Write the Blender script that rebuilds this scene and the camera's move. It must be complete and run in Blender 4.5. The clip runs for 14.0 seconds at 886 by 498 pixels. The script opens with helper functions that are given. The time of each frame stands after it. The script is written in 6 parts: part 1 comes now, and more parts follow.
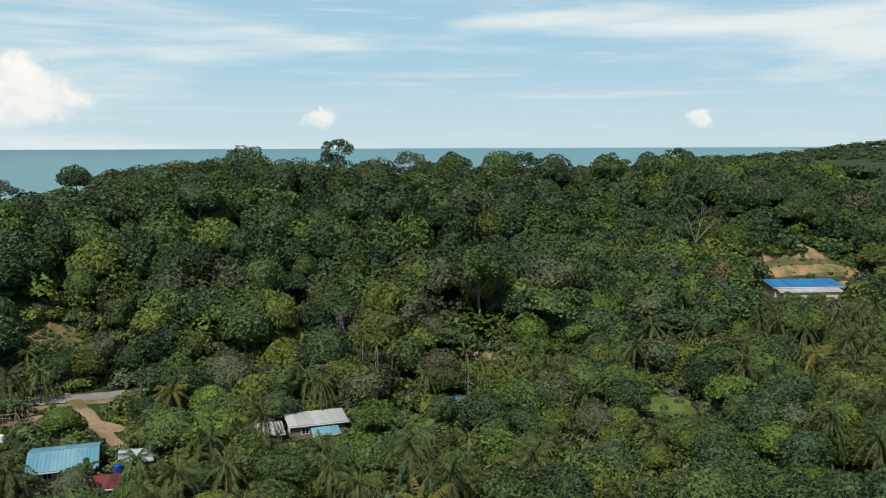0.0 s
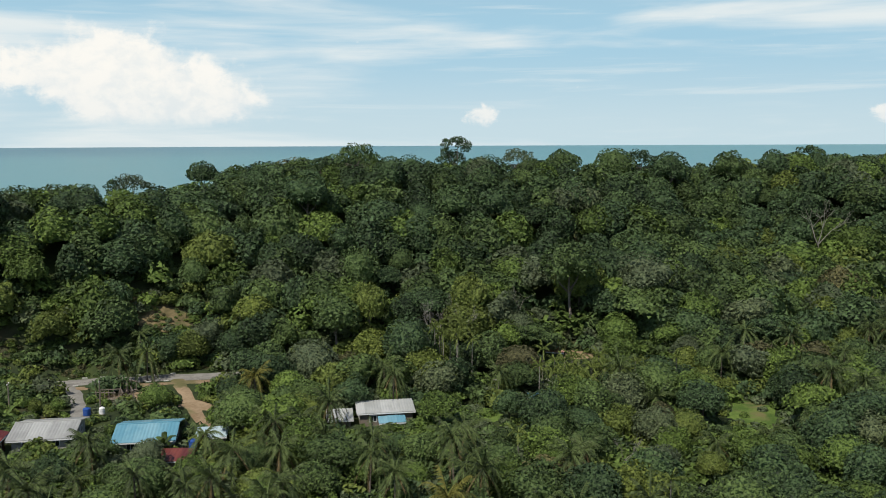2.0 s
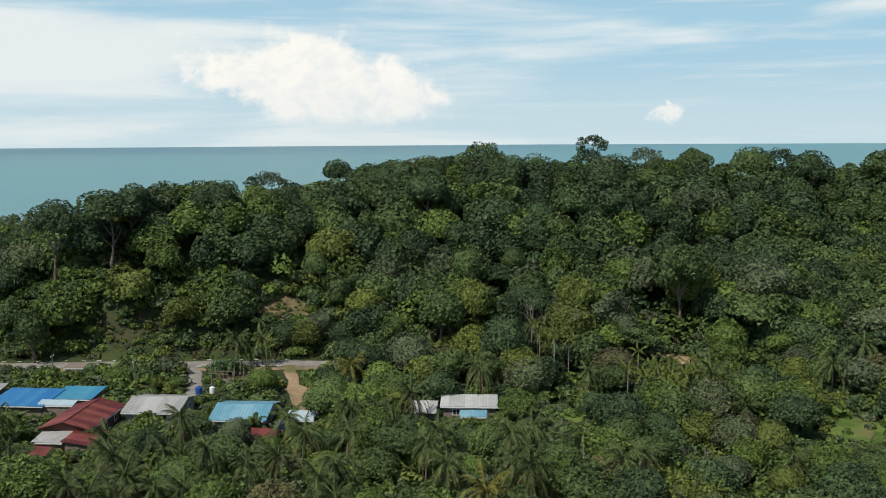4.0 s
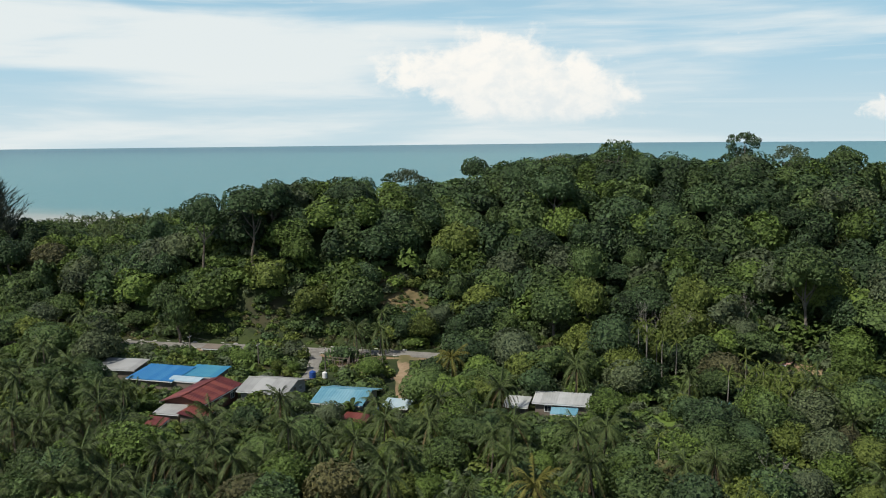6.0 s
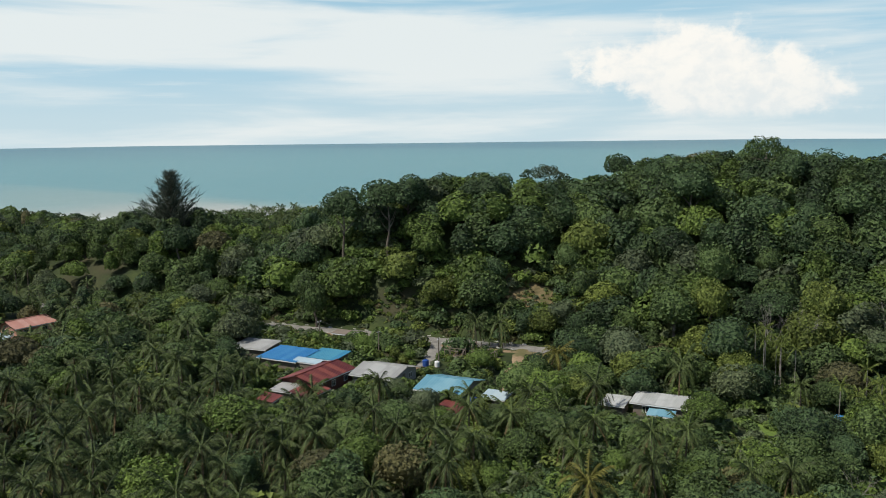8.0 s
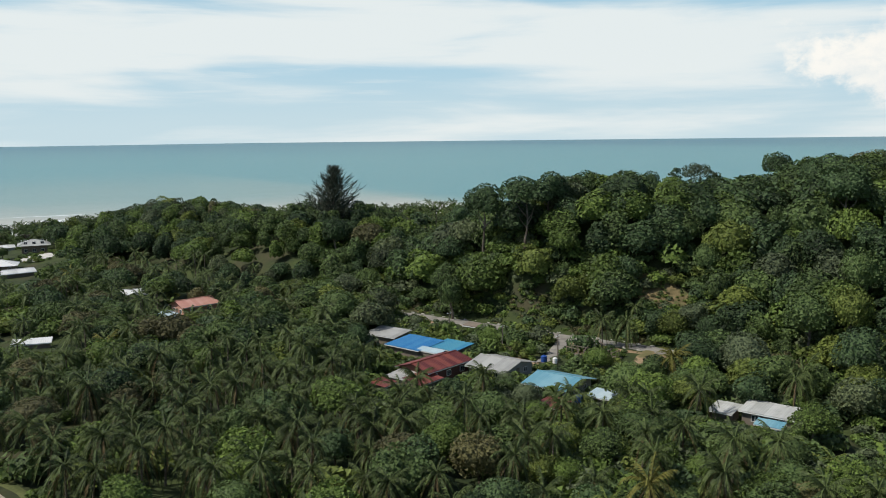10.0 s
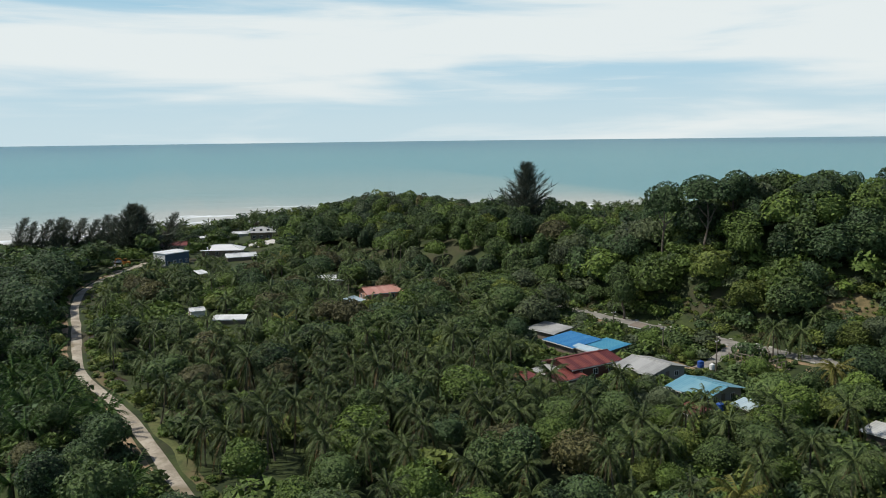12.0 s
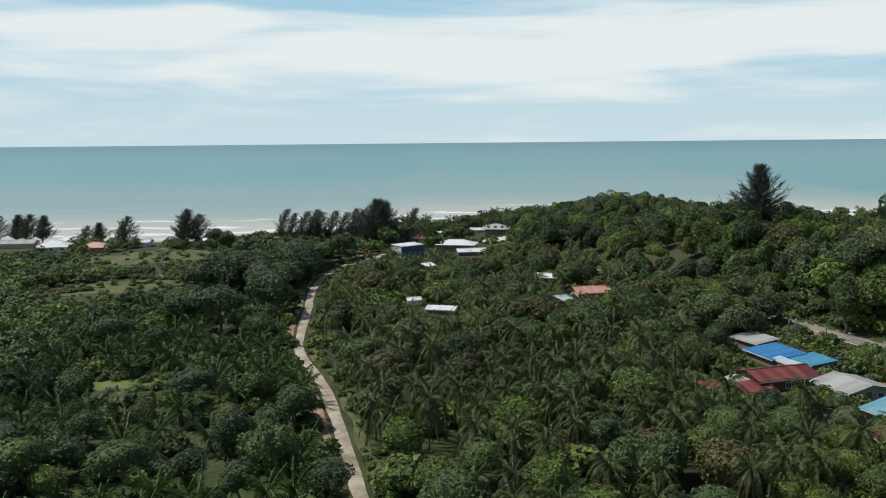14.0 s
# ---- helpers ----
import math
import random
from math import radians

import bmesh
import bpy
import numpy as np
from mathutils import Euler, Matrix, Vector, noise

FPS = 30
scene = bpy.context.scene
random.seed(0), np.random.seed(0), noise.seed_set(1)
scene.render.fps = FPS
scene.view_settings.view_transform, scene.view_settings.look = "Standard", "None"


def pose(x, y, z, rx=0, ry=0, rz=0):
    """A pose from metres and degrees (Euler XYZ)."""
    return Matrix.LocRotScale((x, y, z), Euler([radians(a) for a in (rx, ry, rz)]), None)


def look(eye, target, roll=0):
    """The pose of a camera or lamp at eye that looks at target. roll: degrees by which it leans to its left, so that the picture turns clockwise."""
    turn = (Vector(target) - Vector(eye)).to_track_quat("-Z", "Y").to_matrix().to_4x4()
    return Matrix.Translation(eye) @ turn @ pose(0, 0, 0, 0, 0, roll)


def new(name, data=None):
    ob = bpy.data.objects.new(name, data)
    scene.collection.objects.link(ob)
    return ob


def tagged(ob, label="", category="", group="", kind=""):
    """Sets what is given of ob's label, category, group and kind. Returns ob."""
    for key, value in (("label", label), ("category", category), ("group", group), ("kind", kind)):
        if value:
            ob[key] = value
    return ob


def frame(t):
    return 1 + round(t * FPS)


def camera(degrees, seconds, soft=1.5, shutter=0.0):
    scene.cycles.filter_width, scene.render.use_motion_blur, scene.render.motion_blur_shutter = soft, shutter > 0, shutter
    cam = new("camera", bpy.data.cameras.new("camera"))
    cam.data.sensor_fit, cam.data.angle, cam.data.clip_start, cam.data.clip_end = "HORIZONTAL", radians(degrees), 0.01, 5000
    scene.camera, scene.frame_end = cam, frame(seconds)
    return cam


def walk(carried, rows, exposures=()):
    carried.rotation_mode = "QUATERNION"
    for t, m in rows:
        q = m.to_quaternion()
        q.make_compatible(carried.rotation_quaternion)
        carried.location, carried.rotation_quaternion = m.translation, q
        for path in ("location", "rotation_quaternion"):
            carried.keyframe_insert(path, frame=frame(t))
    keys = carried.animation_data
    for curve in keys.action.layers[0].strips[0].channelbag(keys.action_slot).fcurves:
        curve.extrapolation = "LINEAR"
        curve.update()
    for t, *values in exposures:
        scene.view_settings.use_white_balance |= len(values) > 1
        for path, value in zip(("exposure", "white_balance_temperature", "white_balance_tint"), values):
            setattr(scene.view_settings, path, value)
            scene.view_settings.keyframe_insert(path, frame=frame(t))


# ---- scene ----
cam = camera(52.69, 14.0, soft=1.0)
# seconds, place, tilt, heading, roll
FLIGHT = [
    (0.0, -50.41, 88.43, 49.77, 82.99, -90.96, -0.20),
    (0.5, -50.77, 84.64, 49.74, 82.96, -88.65, -0.15),
    (1.0, -51.14, 80.97, 49.90, 82.87, -86.14, -0.15),
    (1.5, -51.38, 77.09, 49.86, 82.86, -83.41, -0.24),
    (2.0, -51.46, 73.34, 49.85, 82.84, -80.68, -0.31),
    (2.5, -51.30, 69.54, 49.87, 82.83, -77.90, -0.36),
    (3.0, -50.93, 65.69, 49.88, 82.82, -75.07, -0.38),
    (3.5, -50.37, 61.83, 49.90, 82.81, -72.18, -0.41),
    (4.0, -49.62, 57.98, 49.89, 82.81, -69.25, -0.44),
    (4.5, -48.72, 54.15, 49.85, 82.82, -66.27, -0.50),
    (5.0, -47.67, 50.37, 49.77, 82.83, -63.24, -0.60),
    (5.5, -46.59, 46.67, 49.82, 82.84, -60.19, -0.59),
    (6.0, -45.37, 43.15, 49.85, 82.78, -57.34, -0.64),
    (6.5, -44.02, 39.57, 49.82, 82.74, -54.33, -0.63),
    (7.0, -42.31, 36.05, 49.80, 82.70, -51.29, -0.67),
    (7.5, -40.32, 32.77, 49.76, 82.70, -48.22, -0.70),
    (8.0, -38.31, 29.37, 49.79, 82.66, -45.13, -0.66),
    (8.5, -36.29, 26.14, 49.85, 82.63, -42.07, -0.63),
    (9.0, -34.14, 23.06, 49.92, 82.60, -39.00, -0.61),
    (9.5, -31.74, 20.11, 49.97, 82.57, -35.85, -0.60),
    (10.0, -28.97, 17.29, 49.98, 82.55, -32.59, -0.59),
    (10.5, -25.71, 14.60, 49.94, 82.54, -29.16, -0.59),
    (11.0, -21.85, 12.01, 49.80, 82.53, -25.51, -0.59),
    (11.5, -17.99, 9.59, 49.71, 82.53, -21.35, -0.63),
    (12.0, -14.14, 7.35, 49.66, 82.54, -17.06, -0.59),
    (12.5, -10.38, 5.07, 49.79, 82.55, -12.81, -0.56),
    (13.0, -6.48, 2.81, 49.83, 82.61, -8.57, -0.53),
    (13.5, -3.06, 1.13, 49.98, 82.63, -4.28, -0.55),
    (14.0, 0.00, 0.00, 50.00, 82.65, 0.00, -0.55),
]
walk(cam, [(t, pose(x, y, z, tilt, 0, turn) @ pose(0, 0, 0, 0, 0, roll)) for t, x, y, z, tilt, turn, roll in FLIGHT])

# ---- world, sun ----
SUN_AZ, SUN_EL = radians(-66), radians(55)
sun_dir = Vector((math.sin(SUN_AZ) * math.cos(SUN_EL), math.cos(SUN_AZ) * math.cos(SUN_EL), math.sin(SUN_EL)))
world = bpy.data.worlds.new("tropical_sky")
scene.world = world
world.use_nodes = True
wt = world.node_tree
wt.nodes.clear()


class Sock:
    """Arithmetic on node sockets."""

    def __init__(self, tree, out):
        self.tree, self.out = tree, out

    def op(self, kind, *others):
        n = self.tree.nodes.new("ShaderNodeMath")
        n.operation = kind
        for i, o in enumerate((self, *others)):
            if isinstance(o, Sock):
                self.tree.links.new(o.out, n.inputs[i])
            else:
                n.inputs[i].default_value = o
        return Sock(self.tree, n.outputs[0])

    def __add__(self, o):
        return self.op("ADD", o)

    def __sub__(self, o):
        return self.op("SUBTRACT", o)

    def __mul__(self, o):
        return self.op("MULTIPLY", o)

    def __truediv__(self, o):
        return self.op("DIVIDE", o)

    def ramp(self, a, b):
        """0 at a, 1 at b, smooth between."""
        n = self.tree.nodes.new("ShaderNodeMapRange")
        n.interpolation_type = "SMOOTHSTEP"
        n.clamp = True
        self.tree.links.new(self.out, n.inputs[0])
        n.inputs[1].default_value, n.inputs[2].default_value = (a, b) if a < b else (b, a)
        n.inputs[3].default_value, n.inputs[4].default_value = (0, 1) if a < b else (1, 0)
        return Sock(self.tree, n.outputs[0])

    def bell(self, centre, width):
        d = (self - centre) / width
        return (d * d * -1.0).op("EXPONENT")


def vec(tree, x, y, z):
    n = tree.nodes.new("ShaderNodeCombineXYZ")
    for i, o in enumerate((x, y, z)):
        if isinstance(o, Sock):
            tree.links.new(o.out, n.inputs[i])
        else:
            n.inputs[i].default_value = o
    return n.outputs[0]


def noise_of(tree, vector, scale, detail=4.0, rough=0.55, distort=0.0):
    n = tree.nodes.new("ShaderNodeTexNoise")
    n.inputs["Scale"].default_value, n.inputs["Detail"].default_value = scale, detail
    n.inputs["Roughness"].default_value, n.inputs["Distortion"].default_value = rough, distort
    if vector is not None:
        tree.links.new(vector, n.inputs["Vector"])
    return Sock(tree, n.outputs["Fac"])


def blend(tree, fac, a, b):
    """Colour a where fac is 0, b where it is 1."""
    n = tree.nodes.new("ShaderNodeMix")
    n.data_type = "RGBA"
    for key, o in ((0, fac), (6, a), (7, b)):
        if isinstance(o, Sock):
            tree.links.new(o.out, n.inputs[key])
        elif isinstance(o, bpy.types.NodeSocket):
            tree.links.new(o, n.inputs[key])
        else:
            n.inputs[key].default_value = (*o, 1) if key > 0 else o
    return n.outputs[2]


coord = wt.nodes.new("ShaderNodeTexCoord")
parts_of = wt.nodes.new("ShaderNodeSeparateXYZ")
wt.links.new(coord.outputs["Generated"], parts_of.inputs[0])
dx, dy, dz = (Sock(wt, o) for o in parts_of.outputs)
heading = dx.op("ARCTAN2", dy)          # 0 over the open sea, growing clockwise
sky = wt.nodes.new("ShaderNodeTexSky")
sky.sky_type, sky.sun_disc = "NISHITA", False
sky.sun_elevation, sky.sun_rotation = SUN_EL, SUN_AZ
sky.air_density, sky.dust_density, sky.ozone_density = 1.0, 0.6, 1.5
dim = wt.nodes.new("ShaderNodeVectorMath")
dim.operation = "SCALE"
wt.links.new(sky.outputs[0], dim.inputs[0])
dim.inputs["Scale"].default_value = 0.095
clear = blend(wt, dz.ramp(0.30, 0.10), dim.outputs[0], (0.40, 0.645, 0.80))
clear = blend(wt, dz.ramp(0.11, -0.005), clear, (0.60, 0.755, 0.82))
# thin sheets of high cloud, drawn out along the horizon
flat = vec(wt, heading * 2.2, dz * 16.0, 0.3)
sheet = noise_of(wt, flat, 1.3, 6.0, 0.5, 0.5) + (noise_of(wt, vec(wt, heading * 7.0, dz * 75.0, 5.1), 1.0, 6.0, 0.55, 0.5) - 0.5) * 0.26
band = heading.bell(0.15, 0.55) * dz.bell(0.100, 0.034) * 0.26 + heading.bell(0.82, 0.18) * dz.bell(0.088, 0.040) * 0.34 + dz.bell(0.092, 0.04) * 0.10 + heading.bell(1.90, 0.22) * dz.bell(0.118, 0.022) * 0.14
hole = heading.bell(0.76, 0.13) * dz.bell(0.147, 0.014) * 0.40 + heading.bell(-0.30, 0.20) * dz.bell(0.148, 0.016) * 0.42 + heading.bell(0.62, 0.22) * dz.bell(0.066, 0.010) * 0.16 + dz.bell(0.028, 0.03) * 0.05
sheet = (sheet + band - hole - dz.ramp(0.175, 0.22) * 0.16).ramp(0.43, 0.76)
wisps = noise_of(wt, vec(wt, heading * 3.5, dz * 60.0, 1.7), 1.2, 6.0, 0.6, 0.4).ramp(0.50, 0.74) * dz.ramp(0.01, 0.05) * 0.45
sheet = (sheet * 0.92).op("MAXIMUM", wisps)
# heaped clouds standing over the sea
puff = noise_of(wt, vec(wt, heading * 9.0, dz * 12.0, 4.2), 2.1, 8.0, 0.58, 0.2)
fluff = noise_of(wt, vec(wt, heading * 30.0, dz * 38.0, 2.2), 1.6, 6.0, 0.6, 0.3)
bank = heading.bell(1.090, 0.085) * dz.bell(0.052, 0.052) * 1.25 + heading.bell(1.175, 0.07) * dz.bell(0.036, 0.028) * 0.8 + heading.bell(1.00, 0.10) * dz.bell(0.075, 0.045) * 0.8
bank = (bank * 0.95 + (puff - 0.5) * 1.5 + (fluff - 0.5) * 0.9).ramp(0.42, 0.98) * dz.ramp(0.004, 0.026)
small = heading.bell(1.454, 0.022) * dz.bell(0.022, 0.013) * 1.05 + heading.bell(1.864, 0.012) * dz.bell(0.020, 0.010) * 1.2 + heading.bell(1.36, 0.02) * dz.bell(0.160, 0.012)
small = ((puff - 0.5) * 0.8 + (fluff - 0.5) * 2.2 + small).ramp(0.45, 1.0) * dz.ramp(0.006, 0.016) * 0.9
heap = bank.op("MAXIMUM", small)
clouded = blend(wt, sheet, clear, (0.86, 0.91, 0.905))
lit = ((fluff * 0.6 + puff * 0.4).ramp(0.38, 0.60) * 0.6 + dz.ramp(0.01, 0.08) * 0.4)
clouded = blend(wt, heap, clouded, blend(wt, lit, (0.80, 0.86, 0.875), (1.02, 1.0, 0.94)))
back = wt.nodes.new("ShaderNodeBackground")
wt.links.new(clouded, back.inputs["Color"])
back.inputs["Strength"].default_value = 0.95
wout = wt.nodes.new("ShaderNodeOutputWorld")
wt.links.new(back.outputs[0], wout.inputs["Surface"])

lamp = bpy.data.lights.new("sun", "SUN")
lamp.energy, lamp.angle, lamp.color = 4.15, radians(0.6), (1.0, 0.95, 0.86)
sun = new("sun", lamp)
sun.matrix_basis = look(sun_dir * 300, (0, 0, 0))


# ---- materials ----
def material(name, rough=0.8, spec=0.3, metal=0.0):
    m = bpy.data.materials.new(name)
    m.use_nodes = True
    t = m.node_tree
    p = t.nodes["Principled BSDF"]
    p.inputs["Roughness"].default_value = rough
    p.inputs["Specular IOR Level"].default_value = spec
    p.inputs["Metallic"].default_value = metal
    return m, t, p


def place(tree):
    return tree.nodes.new("ShaderNodeNewGeometry").outputs["Position"]


def bumped(tree, shader, height, strength, distance=0.1):
    b = tree.nodes.new("ShaderNodeBump")
    b.inputs["Strength"].default_value, b.inputs["Distance"].default_value = strength, distance
    tree.links.new(height.out, b.inputs["Height"])
    tree.links.new(b.outputs[0], shader.inputs["Normal"])


def speckled(name, dark, light, scale, fine, rough=0.85, bump=0.4, spec=0.25, third=None):
    """A surface of two colours at two scales, with a third in patches."""
    m, t, p = material(name, rough, spec)
    at = place(t)
    big, small_ = noise_of(t, at, scale, 4), noise_of(t, at, fine, 5, 0.65)
    c = blend(t, (big * 0.6 + small_ * 0.4).ramp(0.35, 0.65), dark, light)
    if third:
        c = blend(t, noise_of(t, at, scale * 0.43, 3, 0.6, 0.5).ramp(0.52, 0.68), c, third)
    t.links.new(c, p.inputs["Base Color"])
    bumped(t, p, small_, bump)
    return m


def leafy(name, dark, light, glow=0.2, rough=0.55, grain=1.25):
    """Foliage: every cluster a little different, mottled by leaves and by the shade of gaps painted between them,
    letting some light through.
    """
    m, t, p = material(name, rough, 0.18)
    geo = t.nodes.new("ShaderNodeNewGeometry")
    island = Sock(t, geo.outputs["Random Per Island"])
    info = t.nodes.new("ShaderNodeObjectInfo")
    at = geo.outputs["Position"]
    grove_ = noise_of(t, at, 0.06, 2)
    # noise in the colour: pale leaves, and shaded gaps between them painted dark
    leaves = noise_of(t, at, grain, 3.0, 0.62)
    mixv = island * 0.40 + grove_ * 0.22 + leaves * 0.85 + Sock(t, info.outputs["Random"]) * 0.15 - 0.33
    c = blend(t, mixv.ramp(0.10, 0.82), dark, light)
    t.links.new(c, p.inputs["Base Color"])
    bumped(t, p, leaves, 1.0, 0.5)
    tr = t.nodes.new("ShaderNodeBsdfTranslucent")
    t.links.new(c, tr.inputs["Color"])
    ms = t.nodes.new("ShaderNodeMixShader")
    ms.inputs[0].default_value = glow
    t.links.new(p.outputs[0], ms.inputs[1])
    t.links.new(tr.outputs[0], ms.inputs[2])
    t.links.new(ms.outputs[0], t.nodes["Material Output"].inputs["Surface"])
    return m


def sheeting(name, colour, worn, rust=0.0, rough=0.45, metal=0.0, turn=0.0):
    """Ribbed roofing sheet, faded and stained, each sheet a little different."""
    m, t, p = material(name, rough, 0.4, metal)
    at = place(t)
    info = t.nodes.new("ShaderNodeObjectInfo")
    fade = noise_of(t, at, 0.5, 5, 0.6) * 0.75 + Sock(t, info.outputs["Random"]) * 0.42 - 0.05
    c = blend(t, fade.ramp(0.3, 0.8), colour, worn)
    stain = noise_of(t, at, 1.3, 6, 0.7, 0.6)
    c = blend(t, stain.ramp(0.60 - rust * 0.2, 0.85) * (0.35 + rust), c, (0.16, 0.075, 0.04))
    t.links.new(c, p.inputs["Base Color"])
    return m


def plain(name, colour, dirt, rough=0.75, spec=0.3, amount=0.5, scale=0.8):
    m, t, p = material(name, rough, spec)
    at = place(t)
    c = blend(t, noise_of(t, at, scale, 6, 0.65, 0.3).ramp(0.42, 0.85) * amount, colour, dirt)
    t.links.new(c, p.inputs["Base Color"])
    bumped(t, p, noise_of(t, at, 6.0, 4), 0.15, 0.03)
    return m


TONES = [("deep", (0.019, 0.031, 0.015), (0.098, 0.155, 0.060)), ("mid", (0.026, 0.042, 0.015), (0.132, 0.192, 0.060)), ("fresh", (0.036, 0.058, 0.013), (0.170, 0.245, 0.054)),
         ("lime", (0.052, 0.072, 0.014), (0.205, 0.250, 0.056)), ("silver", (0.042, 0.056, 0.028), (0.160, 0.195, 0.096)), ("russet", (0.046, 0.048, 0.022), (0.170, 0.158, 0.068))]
# dark ends pulled down to deepen the painted shade between leaves
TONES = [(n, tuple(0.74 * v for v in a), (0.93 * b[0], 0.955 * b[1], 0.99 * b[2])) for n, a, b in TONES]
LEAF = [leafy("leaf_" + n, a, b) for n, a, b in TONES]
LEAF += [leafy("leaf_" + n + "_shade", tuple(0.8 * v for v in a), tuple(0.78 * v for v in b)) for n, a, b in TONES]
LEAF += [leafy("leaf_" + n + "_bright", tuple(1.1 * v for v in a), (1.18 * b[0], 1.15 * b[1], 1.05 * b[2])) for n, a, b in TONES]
DEEP, MID, FRESH, LIME, SILVER, RUSSET = range(6)
CREAM = len(LEAF)
LEAF.append(leafy("leaf_cream", (0.16, 0.15, 0.09), (0.50, 0.47, 0.32)))
leaf_palm = leafy("palm_leaf", (0.011, 0.019, 0.007), (0.124, 0.165, 0.052), 0.15, 0.46, 1.2)
leaf_gold = leafy("palm_leaf_yellow", (0.090, 0.085, 0.018), (0.225, 0.215, 0.050), 0.15, 0.55, 1.2)
leaf_dry = leafy("palm_leaf_dry", (0.080, 0.058, 0.028), (0.200, 0.150, 0.070), 0.1, 0.7, 1.2)
leaf_oil = leafy("oil_palm_leaf", (0.014, 0.034, 0.009), (0.090, 0.165, 0.034), 0.12, 0.5, 1.2)
leaf_needle = leafy("needle_leaf", (0.030, 0.040, 0.030), (0.120, 0.140, 0.098), 0.1, 0.6, 1.2)
bark = speckled("bark", (0.085, 0.065, 0.048), (0.21, 0.18, 0.145), 0.9, 5.0)
bark_pale = speckled("bark_pale", (0.15, 0.14, 0.115), (0.32, 0.30, 0.26), 0.9, 5.0)
soil = speckled("ground_cover", (0.016, 0.026, 0.009), (0.050, 0.068, 0.018), 0.10, 1.1, third=(0.055, 0.050, 0.024))
grass_m = speckled("grass_blades", (0.048, 0.092, 0.016), (0.130, 0.190, 0.038), 0.3, 1.9, third=(0.15, 0.135, 0.055))
meadow_m = speckled("meadow_grass", (0.042, 0.058, 0.018), (0.112, 0.122, 0.042), 0.12, 1.6, third=(0.125, 0.100, 0.048))
ditch_m = speckled("red_ditch_earth", (0.030, 0.020, 0.012), (0.085, 0.052, 0.032), 0.4, 2.0, third=(0.05, 0.055, 0.02))
dirt_m = speckled("bare_earth", (0.20, 0.135, 0.075), (0.34, 0.25, 0.155), 0.25, 1.8, third=(0.13, 0.12, 0.05))
ochre_m = speckled("cut_earth", (0.17, 0.125, 0.06), (0.31, 0.225, 0.115), 0.35, 1.1, third=(0.10, 0.11, 0.04))
dry_m = speckled("dry_grass", (0.060, 0.066, 0.022), (0.150, 0.120, 0.055), 0.6, 1.8, third=(0.045, 0.070, 0.020))
terrace_m = speckled("terrace_earth", (0.085, 0.072, 0.030), (0.20, 0.150, 0.075), 0.5, 1.6, third=(0.070, 0.085, 0.026))
track_m = speckled("track_gravel", (0.24, 0.205, 0.155), (0.42, 0.375, 0.30), 0.35, 2.6, third=(0.19, 0.16, 0.105))
asphalt_m = speckled("asphalt", (0.17, 0.160, 0.140), (0.27, 0.255, 0.225), 0.4, 3.0)
concrete_m = speckled("concrete", (0.38, 0.37, 0.34), (0.58, 0.57, 0.53), 0.5, 3.0)
pond_m, _t, _p = material("muddy_water", 0.15, 0.5)
_p.inputs["Base Color"].default_value = (0.05, 0.035, 0.025, 1)
bumped(_t, _p, noise_of(_t, place(_t), 1.2, 3), 0.1)


# ---- lie of the land ----
BUMPS = [(290, -15, 75, 16.3), (125, 225, 22, 12.6), (200, 150, 34, 31.4), (200, 90, 22, 20.3), (228, 48, 22, 14.0), (155, 195, 22, 9.0), (108, 284, 22, 11.6), (290, 360, 75, 3.5),
         (80, 390, 34, 13.2), (380, 150, 75, 10.2), (95, 314, 22, 9.6), (245, 0, 22, 15.2), (290, -90, 50, 18.1), (170, 60, 22, 7.8), (138, 197, 22, 14.0),
         (157, 122, 22, 6.5), (200, 195, 22, 6.0), (365, 30, 75, 9.9), (222, 66, 20, 3.5), (208, -16, 13, 9.0), (1640, -840, 170, 37), (1250, -560, 150, 14)]
COAST = [(-5000, 300), (-900, 390), (-220, 426), (-110, 428), (-50, 452), (10, 500), (60, 524), (150, 520), (250, 496), (330, 452),
         (700, 290), (1250, 40), (1700, -330), (2300, -900), (5000, -1900)]
ROAD = [(40, 345), (52, 312), (61, 288), (67, 274), (78, 247), (88.5, 219), (97, 198), (104, 179.5), (108.5, 168), (113.5, 154.5), (117, 143), (118, 128), (117, 112), (118, 95), (122, 70)]
TRACK = [(-6, 88), (-9, 104), (-11.6, 115), (-14.1, 128), (-17.5, 143.4), (-22.4, 165), (-27.5, 181), (-32.6, 195), (-35.2, 216), (-37.7, 245), (-40.6, 271), (-41.2, 298), (-37.0, 320), (-29, 342), (-22, 356)]
coast_x, coast_y = np.array(COAST, float).T


def to_line(x, y, line):
    """Distance from points to a run of segments."""
    best = np.full(np.shape(x), 1e9)
    for (ax, ay), (bx, by) in zip(line, line[1:]):
        ux, uy = bx - ax, by - ay
        s = np.clip(((x - ax) * ux + (y - ay) * uy) / (ux * ux + uy * uy), 0, 1)
        best = np.minimum(best, np.hypot(x - ax - s * ux, y - ay - s * uy))
    return best


def step(v, a, b):
    s = np.clip((v - a) / (b - a), 0, 1)
    return s * s * (3 - 2 * s)


def shore(x, y):
    """Metres seawards of the water's edge, roughly."""
    i = np.clip(np.searchsorted(coast_x, x), 1, len(coast_x) - 1)
    slope = (coast_y[i] - coast_y[i - 1]) / (coast_x[i] - coast_x[i - 1])
    return (y - np.interp(x, coast_x, coast_y)) / np.sqrt(1 + slope * slope)


